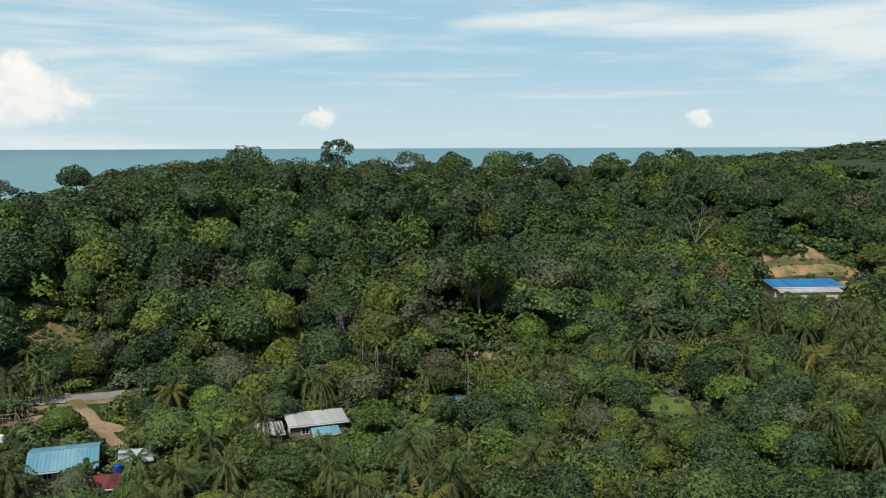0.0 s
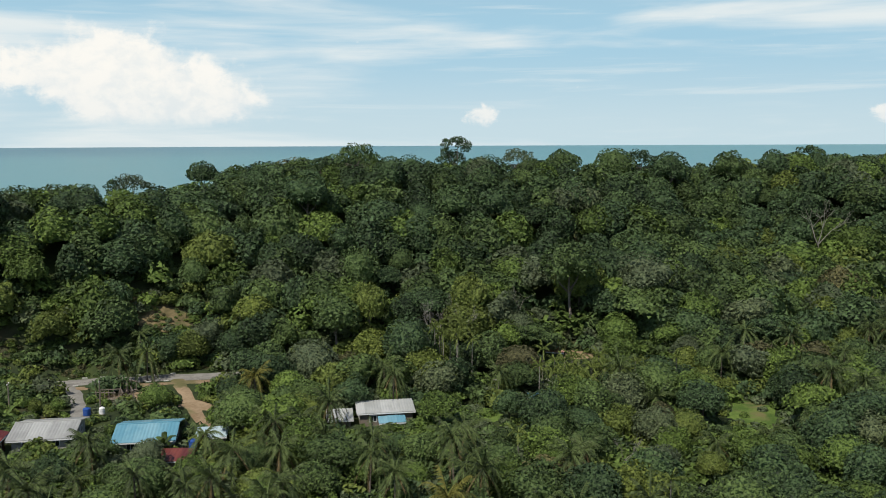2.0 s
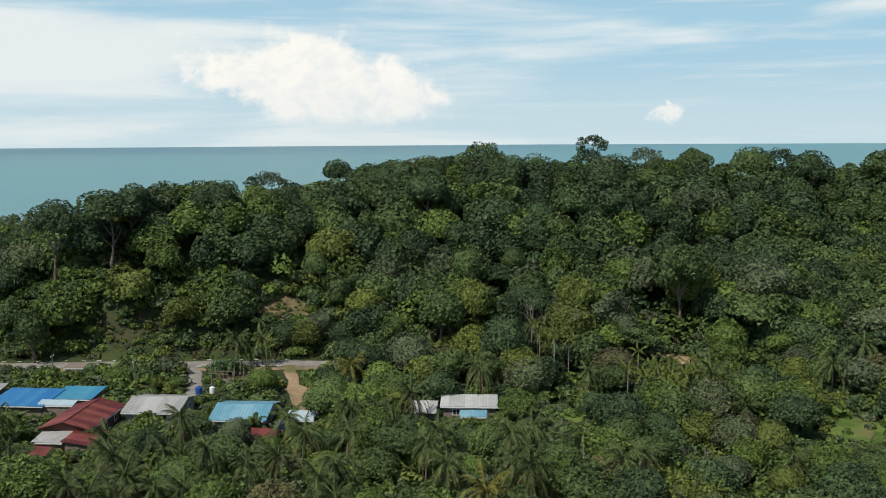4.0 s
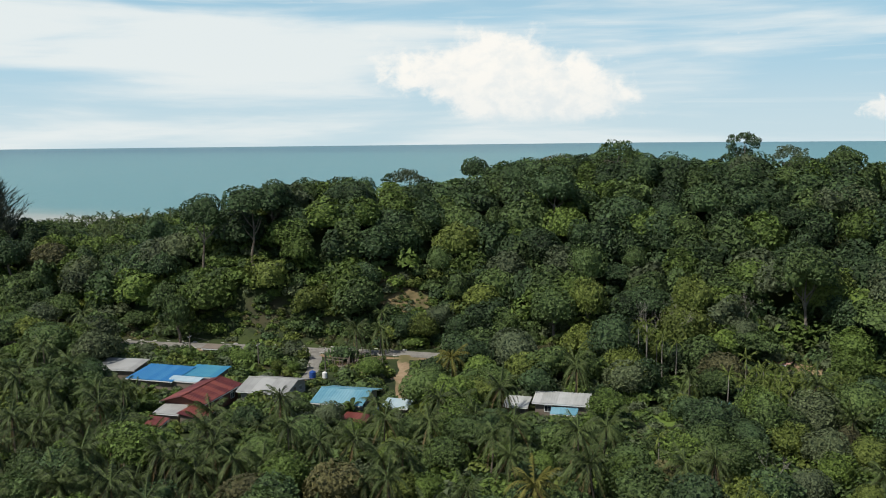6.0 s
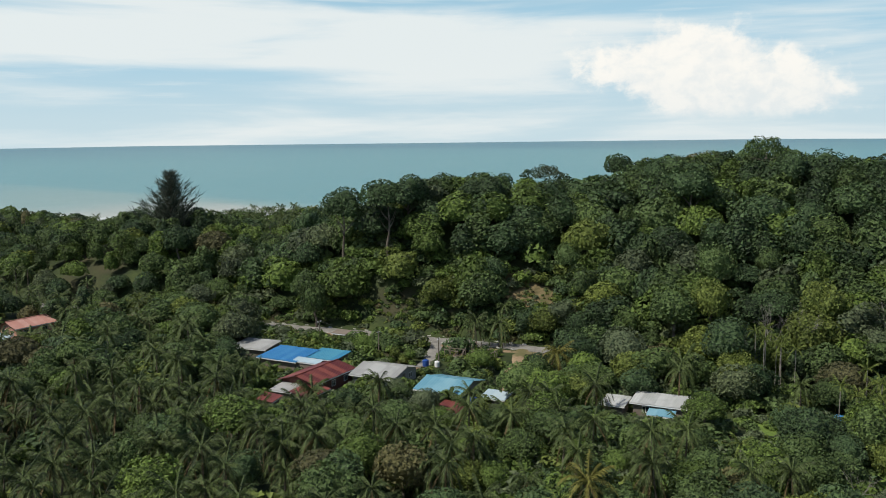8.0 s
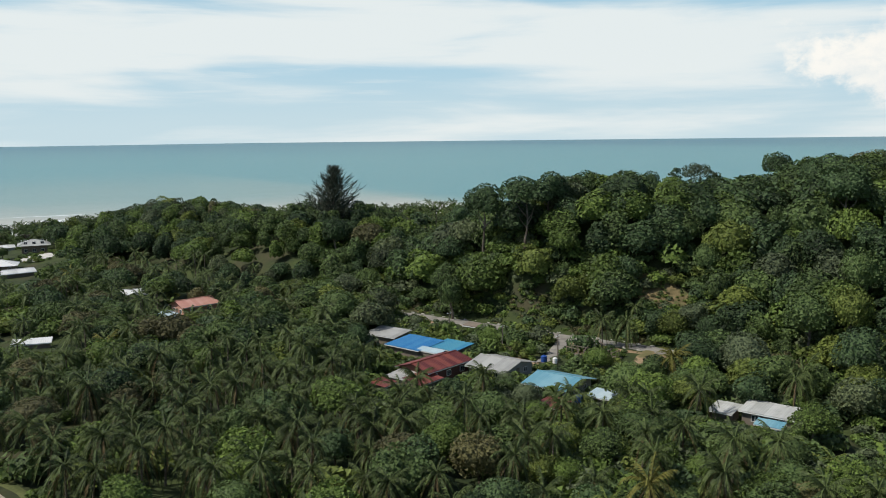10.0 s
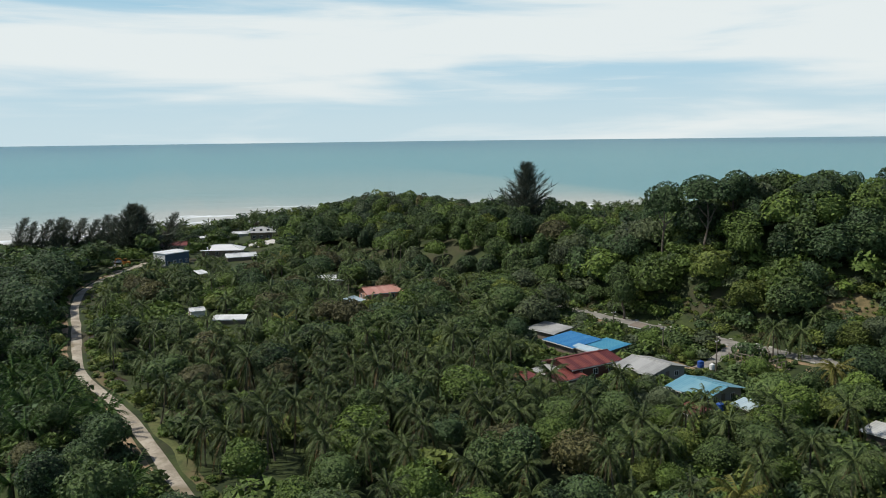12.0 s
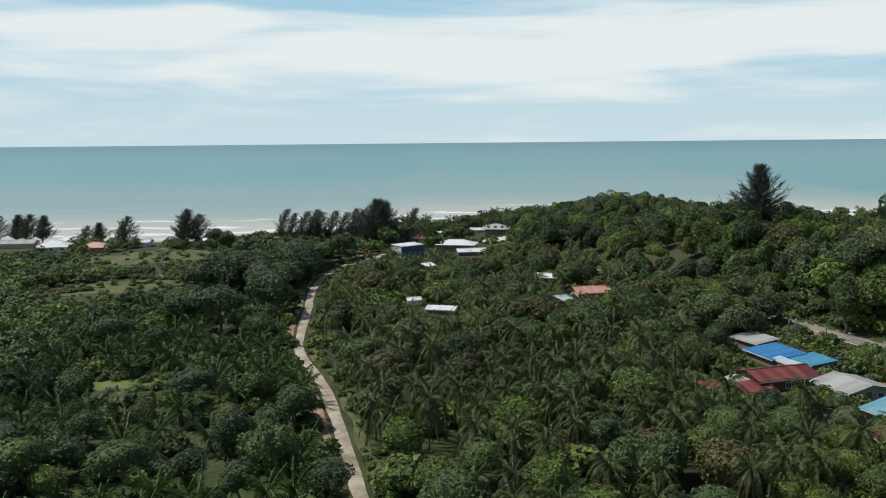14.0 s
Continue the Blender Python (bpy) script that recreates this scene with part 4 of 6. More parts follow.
house("house", "smaller white bungalow with a pale hipped roof", -168.5, 398.0, 0, 8.0, 7.0, 4.2, 6.0, "hip", TIN_WHITE, paint_white, 0.8)
house("house", "salmon bungalow with a terracotta hipped roof", -146.6, 375.0, 4, 10.5, 8.0, 4.2, 6.0, "hip", TIN_PINK, paint_salmon, 0.9, wins=(3, 2))
house("house", "long bungalow with a grey metal roof by the beach", -190.0, 392.0, 4, 20.0, 7.0, 4.0, 5.2, "gable", TIN_GREY, paint_cream, 0.7, wins=(5, 2))
house("house", "beach hut with a white roof behind casuarina trees", -133.0, 392.0, 0, 8.0, 6.0, 4.0, 5.0, "gable", TIN_WHITE, paint_white, 0.6)

# ---- open ground ----
CLEAR = []


def clearing(name, cx, cy, rx, ry, turn, mat, label, category, **kw):
    CLEAR.append((cx, cy, rx, ry, radians(turn)))
    return patch(name, cx, cy, rx, ry, turn, mat, label, category, **kw)


clearing("yard", 82.5, 163, 7, 3, 100, dirt_m, "bare brown earth yard between houses", "yard")
clearing("yard", 97.5, 156.5, 6.5, 4.2, 100, dirt_m, "brown earth yard with heaps of old timber", "yard")
clearing("yard", 96, 143, 4.5, 2.6, 60, dirt_m, "pale sandy yard beside a driveway", "yard")
clearing("yard", 72, 131, 3, 3, 20, ochre_m, "reddish bare earth yard in front of a house", "yard")
ribbon("driveway", [(112, 154), (104, 149), (96, 144), (88, 138), (82, 134)], 1.4, dirt_m, "brown earth driveway climbing from houses to the road", "driveway", lift=0.08, wobble=0.5)
ribbon("driveway", [(105, 174.5), (101.5, 170.3), (95, 165.5), (89, 161.5), (86, 160)], 1.6, asphalt_m, "grey driveway between the road and a yard", "driveway", lift=0.08, wobble=0.5)
DRIVES = [[(112, 154), (104, 149), (96, 144), (88, 138), (82, 134)], [(105, 174.5), (101.5, 170.3), (95, 165.5), (89, 161.5), (86, 160)]]
clearing("yard", 99, 122, 4, 2.5, 40, dirt_m, "patch of bare brown earth among trees", "bare earth")
clearing("dry_slope", 128, 166.5, 8, 4.6, 100, terrace_m, "dry terraced slope with brown grass", "slope", lift=0.12)
clearing("dry_slope", 106.5, 194, 7.5, 2.6, 110, terrace_m, "bare cut bank above the road", "slope", lift=0.08)
clearing("cut_slope", 193, -19, 17, 9, 78, ochre_m, "freshly cut ochre earth slope behind a house", "slope", lift=0.12, rings=8)
clearing("cut_slope", 199, -38, 11, 3.6, 100, dry_m, "dry grassy shoulder beside a cut earth slope", "slope", lift=0.14)
for k, (x, y) in enumerate(((190.5, -14), (195, -15.5))):
    ribbon("terrace", [(x + 0.6 * math.sin(q), y + 2.4 * q) for q in range(-5, 6)], 0.9, dry_m, "grassy ledge on the cut earth slope", "terrace", lift=0.25, wobble=0.7)
clearing("yard", 176, -9, 12, 6, 93, dirt_m, "levelled earth pad under a house", "yard")
clearing("lawn", 105, 45, 9, 5, 0, grass_m, "bright green grassy clearing between trees", "lawn")
clearing("lawn", 98, 92, 7, 3.5, 40, grass_m, "small green clearing beside palms", "lawn")
clearing("yard", 132, 74, 5, 3, 60, dirt_m, "pale bare patch on the lower slope", "bare earth")
clearing("yard", 66.5, 60, 5, 6, 0, concrete_m, "grey paved yard with parked cars", "yard")
clearing("yard", 67, 51, 5, 4, 30, dirt_m, "bare brown earth beside a paved yard", "bare earth")
clearing("lawn", -62, 170, 10, 4.5, 5, grass_m, "bright green grass glade among oil palms", "lawn")
clearing("lawn", -44, 158, 3, 2, 0, grass_m, "small grass glade", "lawn")
clearing("meadow", -106, 284, 26, 14, 20, meadow_m, "rough green meadow with low scrub", "meadow")
clearing("meadow", -112, 356, 34, 22, 10, meadow_m, "green meadow behind the beach", "meadow")
clearing("yard", -92, 306, 13, 6, 15, dirt_m, "bare sandy patch beside the meadow", "bare earth", lift=0.07)
clearing("pond", -120, 279, 10, 5, 30, pond_m, "dark muddy pond in the meadow", "pond", lift=0.09)
clearing("yard", -29, 352, 10, 5, 40, track_m, "sandy parking place at the end of the track", "yard", lift=0.08)
clearing("yard", 22, 385, 7, 9, 0, concrete_m, "grey concrete yard before a guest house", "yard")

# ---- planting ----
rng = np.random.default_rng(5)


def in_patch(x, y, grow=1.0):
    for cx, cy, rx, ry, a in CLEAR:
        u, v = (x - cx) * math.cos(a) + (y - cy) * math.sin(a), -(x - cx) * math.sin(a) + (y - cy) * math.cos(a)
        if (u / (rx + grow)) ** 2 + (v / (ry + grow)) ** 2 < 1:
            return True
    return False


def near_house(x, y, grow):
    for cx, cy, turn, lx, ly, _ in FOOTPRINTS:
        a = radians(turn)
        u, v = (x - cx) * math.cos(a) + (y - cy) * math.sin(a), -(x - cx) * math.sin(a) + (y - cy) * math.cos(a)
        if abs(u) < lx / 2 + grow and abs(v) < ly / 2 + grow:
            return True
    return False


TRACK_WALK = [(ax + (bx - ax) * f, ay + (by - ay) * f, 0) for (ax, ay), (bx, by) in zip(TRACK, TRACK[1:]) for f in (0, 0.25, 0.5, 0.75)]
VIEWS = ((-50, 82, 88), (-46, 45, 59), (-38, 29, 45), (-20, 11, 23), (-1, 1, 0))
LOW = [(cx, cy, max(lx, ly), ly, top) for cx, cy, turn, lx, ly, top in FOOTPRINTS]
LOW += [(cx, cy, 2.0 * max(rx, ry), min(rx, ry), 1.5 + land_at(cx, cy)) for cx, cy, rx, ry, a in CLEAR if max(rx, ry) > 6.5]


def room(x, y):
    """How high a plant may grow here: kept low in front of houses and open ground."""
    best, z = 99.0, land_at(x, y)
    for cx, cy, wide, deep, top in LOW:
        reach = 34 if cy < 330 else 62
        if abs(cx - x) > reach + 2 or abs(cy - y) > reach + 2:
            continue
        for ex, ey, face in VIEWS:
            dx_, dy_ = cx - ex, cy - ey
            if abs(math.degrees(math.atan2(dx_, dy_)) - face) > 26:
                continue
            dist = math.hypot(dx_, dy_)
            dx_, dy_ = dx_ / dist, dy_ / dist
            along = (cx - x) * dx_ + (cy - y) * dy_
            across = abs((cx - x) * dy_ - (cy - y) * dx_)
            if 0 < along < reach and across < wide * 0.40:
                best = min(best, top - (4.4 if cy > 330 and top > 4 else 2.4 if wide > 5.6 else 1.2) - z + (along - deep / 2) * 48 / dist)
    return best


def open_view(x, y):
    """How high a plant may grow before the road and the last stretch of the track."""
    if y > 80 and x < 12:
        best = 99.0
        for tx, ty, _ in TRACK_WALK:
            ahead = ty - y
            if -2 < ahead < 55:
                for ex, ey in ((0, 0), (-16, 8)):
                    if abs(x - tx + (tx - ex) * ahead / (ty - ey)) < 2.4:
                        best = min(best, 0.7 + max(0, ahead) * 44 / (ty - ey))
        return best
    if x > np.interp(y, [q[1] for q in ROAD[::-1]], [q[0] for q in ROAD[::-1]]):
        return 99.0
    best = 99.0
    for k, (sx, sy) in enumerate(((4, 5), (8, 10), (12, 15))):
        if float(to_line(np.array(x + sx), np.array(y + sy), ROAD[5:10])) < 4.0:
            best = min(best, 1.2 + 1.3 * k)
    return best


def far_from_path(x, y):
    """Distance from the nearest place that looks this way."""
    near = 999.0
    for ex, ey, face in VIEWS:
        if abs(math.degrees(math.atan2(x - ex, y - ey)) - face) < 34:
            near = min(near, math.hypot(x - ex, y - ey))
    return near


def hidden(x, y, top):
    """Whether the hill in front hides a tree from every place that looks this way."""
    f = np.linspace(0.35, 0.96, 16)
    for ex, ey, face in VIEWS:
        if abs(math.degrees(math.atan2(x - ex, y - ey)) - face) < 34:
            sight = 50 + (top - 50) * f
            if not (land(ex + (x - ex) * f, ey + (y - ey) * f) + 6.5 > sight).any():
                return False
    return True


made = {"tree": 0, "coconut_palm": 0, "oil_palm": 0, "areca_palm": 0}
LABELS = {DEEP: "dark green broadleaf tree with a dense rounded crown", MID: "green broadleaf tree with a dense lobed crown", FRESH: "fresh green leafy tree with a full crown",
          LIME: "yellow-green leafy tree with a light crown", SILVER: "grey-green tree with pale dusty leaves", RUSSET: "tree with brownish withering leaves"}
crown_data, stem_data = {}, {}


def emergent(x, y, top, tone, wide, turn, k=0):
    """A tall tree standing out of the canopy: long bare stem, spreading limbs, an airy crown with gaps."""
    if ("open", tone, k) not in crown_data:
        crown_data[("open", tone, k)] = shape_mesh("crown", OPEN[k], [LEAF[tone]])
    if ("tall", k) not in stem_data:
        s = trunk_shape(52 + k, 10.0, 0.34, 0, 1.0, 0.01)
        r_ = np.random.default_rng(9 + k)
        wide_, tall_ = (3.9, 3.2, 1.9)[k], (1.5, 1.7, 1.8)[k]
        for q in range(13):
            a = q * 2.4 + k
            st = np.array([0, 0, 6.4 + 0.14 * q])
            en = st + np.array([math.cos(a) * wide_, math.sin(a) * wide_, r_.uniform(0.3, 1.0) * tall_])
            s.add(*tube([st, (st + en) / 2 + [0, 0, -0.35], en], [0.17, 0.12, 0.04], 5))
        stem_data[("tall", k)] = shape_mesh("trunk", s, [bark])
    z = land_at(x, y)
    reach = OPEN[k].V[:, 2].max() * wide
    root = tagged(new("tree"), "tall airy tree standing above the forest canopy", "tree", "broadleaf trees")
    root.matrix_basis = pose(x, y, z, 0, 0, math.degrees(turn))
    tr = part("trunk", stem_data[("tall", k)], root)
    tr.scale = (wide, wide, (top - z - reach) / 10.0)
    cr = part("crown", crown_data[("open", tone, k)], root)
    cr.location, cr.scale = (0, 0, top - z - reach), (wide, wide, wide)
    made["tree"] += 1
    return root


def tree(x, y, top, kind, tone, wide=1.0, turn=0.0, label=""):
    """A single broadleaf tree: trunk with limbs, and a crown."""
    key = (kind, tone)
    if isinstance(kind, str):
        return emergent(x, y, top, tone, wide, turn, ("open", "two_tier", "column").index(kind))
    shape = NEAR[kind]
    if key not in crown_data:
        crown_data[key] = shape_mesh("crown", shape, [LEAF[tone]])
    if "stem" not in stem_data:
        stem_data["stem"] = shape_mesh("trunk", STEM, [bark])
    z = land_at(x, y)
    tall = (top - z) / 10.0
    h = min(tall, 1.25)
    broad = h * min(1.4, wide * tall / h)
    root = tagged(new("tree"), label or LABELS[tone % 6], "tree", "broadleaf trees")
    root.matrix_basis = pose(x, y, z, 0, 0, math.degrees(turn))
    part("trunk", stem_data["stem"], root).scale = (h, h, tall)
    cr = part("crown", crown_data[key], root)
    cr.location, cr.scale = (0, 0, 10.0 * (tall - h)), (broad, broad, h)
    made["tree"] += 1
    return root


def palm(x, y, height, k, gold=False, scale=1.0, turn=0.0):
    """A coconut palm: ringed stem, fronds, and a few dry ones hanging below."""
    key = ("coco", k, gold)
    if key not in crown_data:
        crown_data[key] = shape_mesh("fronds", COCO[k], [leaf_gold if gold else leaf_palm])
        dry = palm_head(90 + k, 6, 3.2, -0.2, 0.5, segs=6, low=-1.3, high=-0.6, droop=0.6)
        crown_data[("dry", k, gold)] = shape_mesh("dry_fronds", dry, [leaf_dry])
        nuts = Shape()
        r_ = np.random.default_rng(k)
        for q in range(7):
            nuts.add(ICO_V * 0.15 + [0.35 * math.cos(q * 0.9), 0.35 * math.sin(q * 0.9), -0.35 + 0.1 * r_.normal()], None, ICO_F)
        crown_data[("nuts", k, gold)] = shape_mesh("coconuts", nuts, [bark if not gold else leaf_gold])
        stem_data[("coco", k)] = shape_mesh("stem", palm_stem(200 + k, 8.0, 0.14, 0.05 + 0.04 * k), [bark])
    z = land_at(x, y)
    root = tagged(new("coconut_palm"), "coconut palm with yellowing golden fronds" if gold else "coconut palm with arching green fronds on a thin grey stem", "palm", "coconut palms")
    root.matrix_basis = pose(x, y, z, 0, 0, math.degrees(turn))
    st = part("stem", stem_data[("coco", k)], root)
    st.scale = (1, 1, height / 8.0)
    for nm, kk in (("fronds", "coco"), ("dry_fronds", "dry"), ("coconuts", "nuts")):
        hd = part(nm, crown_data[(kk, k, gold)], root)
        hd.location = (0, 0, height)
        hd.scale = (scale, scale, scale)
    made["coconut_palm"] += 1
    return root


def areca(x, y, height, turn=0.0):
    if "areca" not in crown_data:
        crown_data["areca"] = shape_mesh("fronds", ARECA, [LEAF[LIME]])
        stem_data["areca"] = shape_mesh("stem", palm_stem(300, 8.0, 0.085, 0.02), [bark_pale])
    root = tagged(new("areca_palm"), "slender areca palm with a small green head on a pale stem", "palm", "areca palms")
    root.matrix_basis = pose(x, y, land_at(x, y), 0, 0, math.degrees(turn))
    st = part("stem", stem_data["areca"], root)
    st.scale = (1, 1, height / 8.0)
    hd = part("fronds", crown_data["areca"], root)
    hd.location = (0, 0, height)
    made["areca_palm"] += 1


def oil_palm(x, y, height, k, turn=0.0):
    if ("oil", k) not in crown_data:
        crown_data[("oil", k)] = shape_mesh("fronds", OIL[k], [leaf_oil])
        stem_data["oil"] = shape_mesh("stem", Shape(*tube([(0, 0, -0.5), (0, 0, 0.5), (0, 0, 1.0)], [0.45, 0.42, 0.3], 8)), [bark])
    root = tagged(new("oil_palm"), "stout oil palm with long dark feathery fronds", "palm", "oil palms")
    root.matrix_basis = pose(x, y, land_at(x, y), 0, 0, math.degrees(turn))
    st = part("stem", stem_data["oil"], root)
    st.scale = (1, 1, height)
    hd = part("fronds", crown_data[("oil", k)], root)
    hd.location = (0, 0, height)
    made["oil_palm"] += 1


def banana_shape(seed):
    """Broad paddle leaves, arching and folded along the rib, on a short stout stem."""
    r_ = np.random.default_rng(seed)
    s = Shape()
    for k in range(9):
        a, rise = k * 2.39996 + r_.uniform(-0.3, 0.3), r_.uniform(0.5, 1.7)
        ln = r_.uniform(1.9, 2.7)
        q = np.linspace(0, 1, 6)
        rib = np.stack([ln * q * (1 - 0.25 * q), 0 * q, ln * (rise * q - (0.55 + 0.3 * rise) * q ** 2.2)], 1)
        w = 0.42 * np.sin(np.clip(q * 2.9 + 0.15, 0, math.pi)) ** 0.6
        V = np.stack([rib + np.stack([0 * q, w, -0.3 * w], 1), rib, rib + np.stack([0 * q, -w, -0.3 * w], 1)], 1).reshape(-1, 3)
        i = np.arange(18).reshape(6, 3)
        s.add(turned(V, a) + [0, 0, 2.0], np.stack([i[:-1, :-1], i[:-1, 1:], i[1:, 1:], i[1:, :-1]], -1).reshape(-1, 4))
    return s


BANANA = [banana_shape(501), banana_shape(502)]


def banana(x, y, scale, k, turn=0.0):
    if ("banana", k) not in crown_data:
        crown_data[("banana", k)] = shape_mesh("leaves", BANANA[k], [LEAF[FRESH]])
        stem_data["banana"] = shape_mesh("stem", Shape(*tube([(0, 0, -0.3), (0, 0, 1.0), (0, 0, 2.2)], [0.2, 0.17, 0.1], 7)), [leaf_palm])
    root = tagged(new("banana_plant"), "banana plant with broad bright green paddle leaves", "banana plant", "banana plants")
    root.matrix_basis = pose(x, y, land_at(x, y), 0, 0, math.degrees(turn)) @ Matrix.Diagonal((scale, scale, scale, 1))
    part("stem", stem_data["banana"], root)
    part("leaves", crown_data[("banana", k)], root)


def casuarina_shape(seed, height, spread_, n=70, bushy=22, sway=0.12, lift=0.3, taper=1.3):
    """A ragged feathery crown of many thin sprays on upswept branches, leaning a little with the wind."""
    r_ = np.random.default_rng(seed)
    s, wood = Shape(), Shape()
    wood.add(*tube([(0, 0, -0.6), (sway * height * 0.25, 0, height * 0.5), (sway * height, 0.1, height * 0.96)], [0.3, 0.19, 0.04], 6))
    for k in range(n):
        f = (k + 0.5) / n
        a = k * 2.39996 + r_.uniform(-0.5, 0.5)
        st = np.array([sway * height * f * f, 0.05, height * (0.10 + 0.82 * f)])
        ln = spread_ * (1.0 - 0.93 * f ** taper) * r_.uniform(0.45, 1.12) + 0.25
        d = np.array([math.cos(a) + sway * 2, math.sin(a), lift + 0.3 * f])
        ff = r_.uniform(0.1, 1.0, bushy)
        at_ = st + d * ln * ff[:, None] + np.array([0, 0, 0.28 * ln]) * (ff ** 2)[:, None] + r_.normal(0, 0.36, (bushy, 3)) * (1.25 - ff)[:, None]
        up_ = np.tile(d * 0.7, (bushy, 1)) + r_.normal(0, 0.4, (bushy, 3)) + [0, 0, 0.45]
        up_ /= np.linalg.norm(up_, axis=1)[:, None]
        nn = np.cross(up_, r_.normal(0, 1, (bushy, 3)))
        nn /= np.linalg.norm(nn, axis=1)[:, None]
        b_ = np.cross(nn, up_)
        q = r_.uniform(0.45, 1.0, bushy)[:, None] * (1.1 - 0.55 * f)
        V = np.stack([at_ + up_ * q * 1.5, at_ - up_ * q * 0.7 + b_ * q * 0.09, at_ - up_ * q * 0.7 - b_ * q * 0.09], 1).reshape(-1, 3)
        s.add(V, None, np.arange(bushy * 3).reshape(bushy, 3))
        if k % 2 == 0:
            wood.add(*tube([st, st + d * ln * 0.5 + [0, 0, 0.11 * ln], st + d * ln * 0.9 + [0, 0, 0.36 * ln]], [0.06, 0.04, 0.012], 3))
    return s, wood


CASU = [casuarina_shape(401, 12.0, 4.2, 70, 32, 0.12, 0.4, 1.6), casuarina_shape(402, 12.0, 3.2, 46, 28, 0.2, 0.5, 1.7), casuarina_shape(403, 12.0, 5.2, 120, 28, 0.07, 0.40, 0.9)]


def casuarina(x, y, height, k, turn=0.0, wide=1.0):
    if ("casu", k) not in crown_data:
        crown_data[("casu", k)] = shape_mesh("foliage", CASU[k][0], [leaf_needle])
        stem_data[("casu", k)] = shape_mesh("trunk", CASU[k][1], [bark])
    root = tagged(new("casuarina_tree"), "tall dark feathery casuarina tree with upswept plumes", "tree", "casuarina trees")
    h = height / 12.5
    root.matrix_basis = pose(x, y, land_at(x, y), 0, 0, math.degrees(turn)) @ Matrix.Diagonal((h * wide, h * wide, h, 1))
    part("trunk", stem_data[("casu", k)], root)
    part("foliage", crown_data[("casu", k)], root)


def bare_tree(x, y, height, seed, label):
    """A leafless tree with forked pale limbs."""
    r_ = np.random.default_rng(seed)
    s = Shape()

    def grow(start, way, length, girth, depth):
        end = start + way * length
        s.add(*tube([start, (start + end) / 2 + r_.normal(0, 0.05 * length, 3), end], [girth, girth * 0.8, girth * 0.55], 5))
        if depth:
            for _ in range(3 if depth > 1 else 2):
                w = way + r_.normal(0, 0.42, 3) + [0, 0, 0.12]
                grow(end, w / np.linalg.norm(w), length * r_.uniform(0.55, 0.8), girth * 0.52, depth - 1)

    grow(np.array([0, 0, -0.5]), np.array([0.05, 0.02, 1.0]), height * 0.42, 0.016 * height, 4)
    me = shape_mesh("bare_tree", s, [bark_pale])
    root = tagged(new("bare_tree", me), label, "tree")
    root.location = (x, y, land_at(x, y))


taken = []


def free(x, y, gap):
    return all((x - a) ** 2 + (y - b) ** 2 > (gap * g) ** 2 for a, b, g in taken if abs(x - a) < 12)


# trees that stand out: place, height of the top, shape, tone, breadth
CREST = [
    (192.4, 137.1, 48.4, "open", MID, 1.05), (190.6, 147.0, 44.6, "column", DEEP, 0.7), (256.9, 118.8, 50.2, "two_tier", DEEP, 0.95), (262, 122, 45.5, "open", DEEP, 0.9), (207.3, 81.2, 46.5, 2, MID, 0.9), (253.7, 3.0, 46.8, "two_tier", DEEP, 0.8),
    (238, 4, 46.0, 3, DEEP, 0.7), (223, 66, 46.4, 4, MID, 0.85), (216, 51, 45.6, 0, DEEP, 0.8), (230, 32, 45.6, 1, MID, 0.8), (226, 58, 46.0, "open", DEEP, 0.8), (234, 18, 45.8, 0, DEEP, 0.8), (202.3, 93.6, 46.6, "open", SILVER, 0.75), (197.4, 123.2, 45.2, 6, DEEP, 0.8)]
BROW = [
    (185, 127, 45.0, 0, DEEP, 0.9), (164.8, 143.0, 42.0, 1, DEEP, 0.8), (176.8, 160.8, 42.6, 0, DEEP, 0.8), (191.6, 182.5, 43.6, 2, DEEP, 0.7), (171.6, 194.0, 40.6, "open", SILVER, 0.85), (155.1, 197.7, 38.8, 0, DEEP, 0.8), (163, 195, 39.5, "column", DEEP, 0.6),
    (115.0, 202.3, 38.6, 2, DEEP, 0.75), (124.1, 203.3, 39.6, 0, DEEP, 0.75), (110.2, 214.4, 36.5, 0, DEEP, 0.6), (93.5, 272, 24.5, 0, DEEP, 0.75), (95, 207, 14.0, 5, MID, 0.6), (135.3, 262.5, 27.0, 6, DEEP, 0.7)]
SLOPE = [
    (150.8, 75.1, 22.4, 4, LIME, 1.00), (147.3, 61.4, 24.8, 6, SILVER, 0.86), (168.1, 114.3, 34.0, 4, DEEP, 0.95), (142, 124, 25.5, 5, MID, 0.7), (139.2, 162.4, 23.0, 4, MID, 0.80), (151.7, 116.5, 24.0, 4, MID, 0.78),
    (126.7, 125.5, 18.2, 0, MID, 0.92), (137.1, 98.6, 21.0, 1, LIME, 0.75), (158.5, 157.7, 31.5, 1, MID, 0.75), (131, 119, 19.4, 5, LIME, 0.70), (136, 107, 18.0, 2, DEEP, 0.9), (118, 108, 15.0, 4, DEEP, 0.85), (135.1, 87.6, 13.0, 4, SILVER, 0.9), (142.2, 77.2, 28.0, 1, MID, 0.7)]
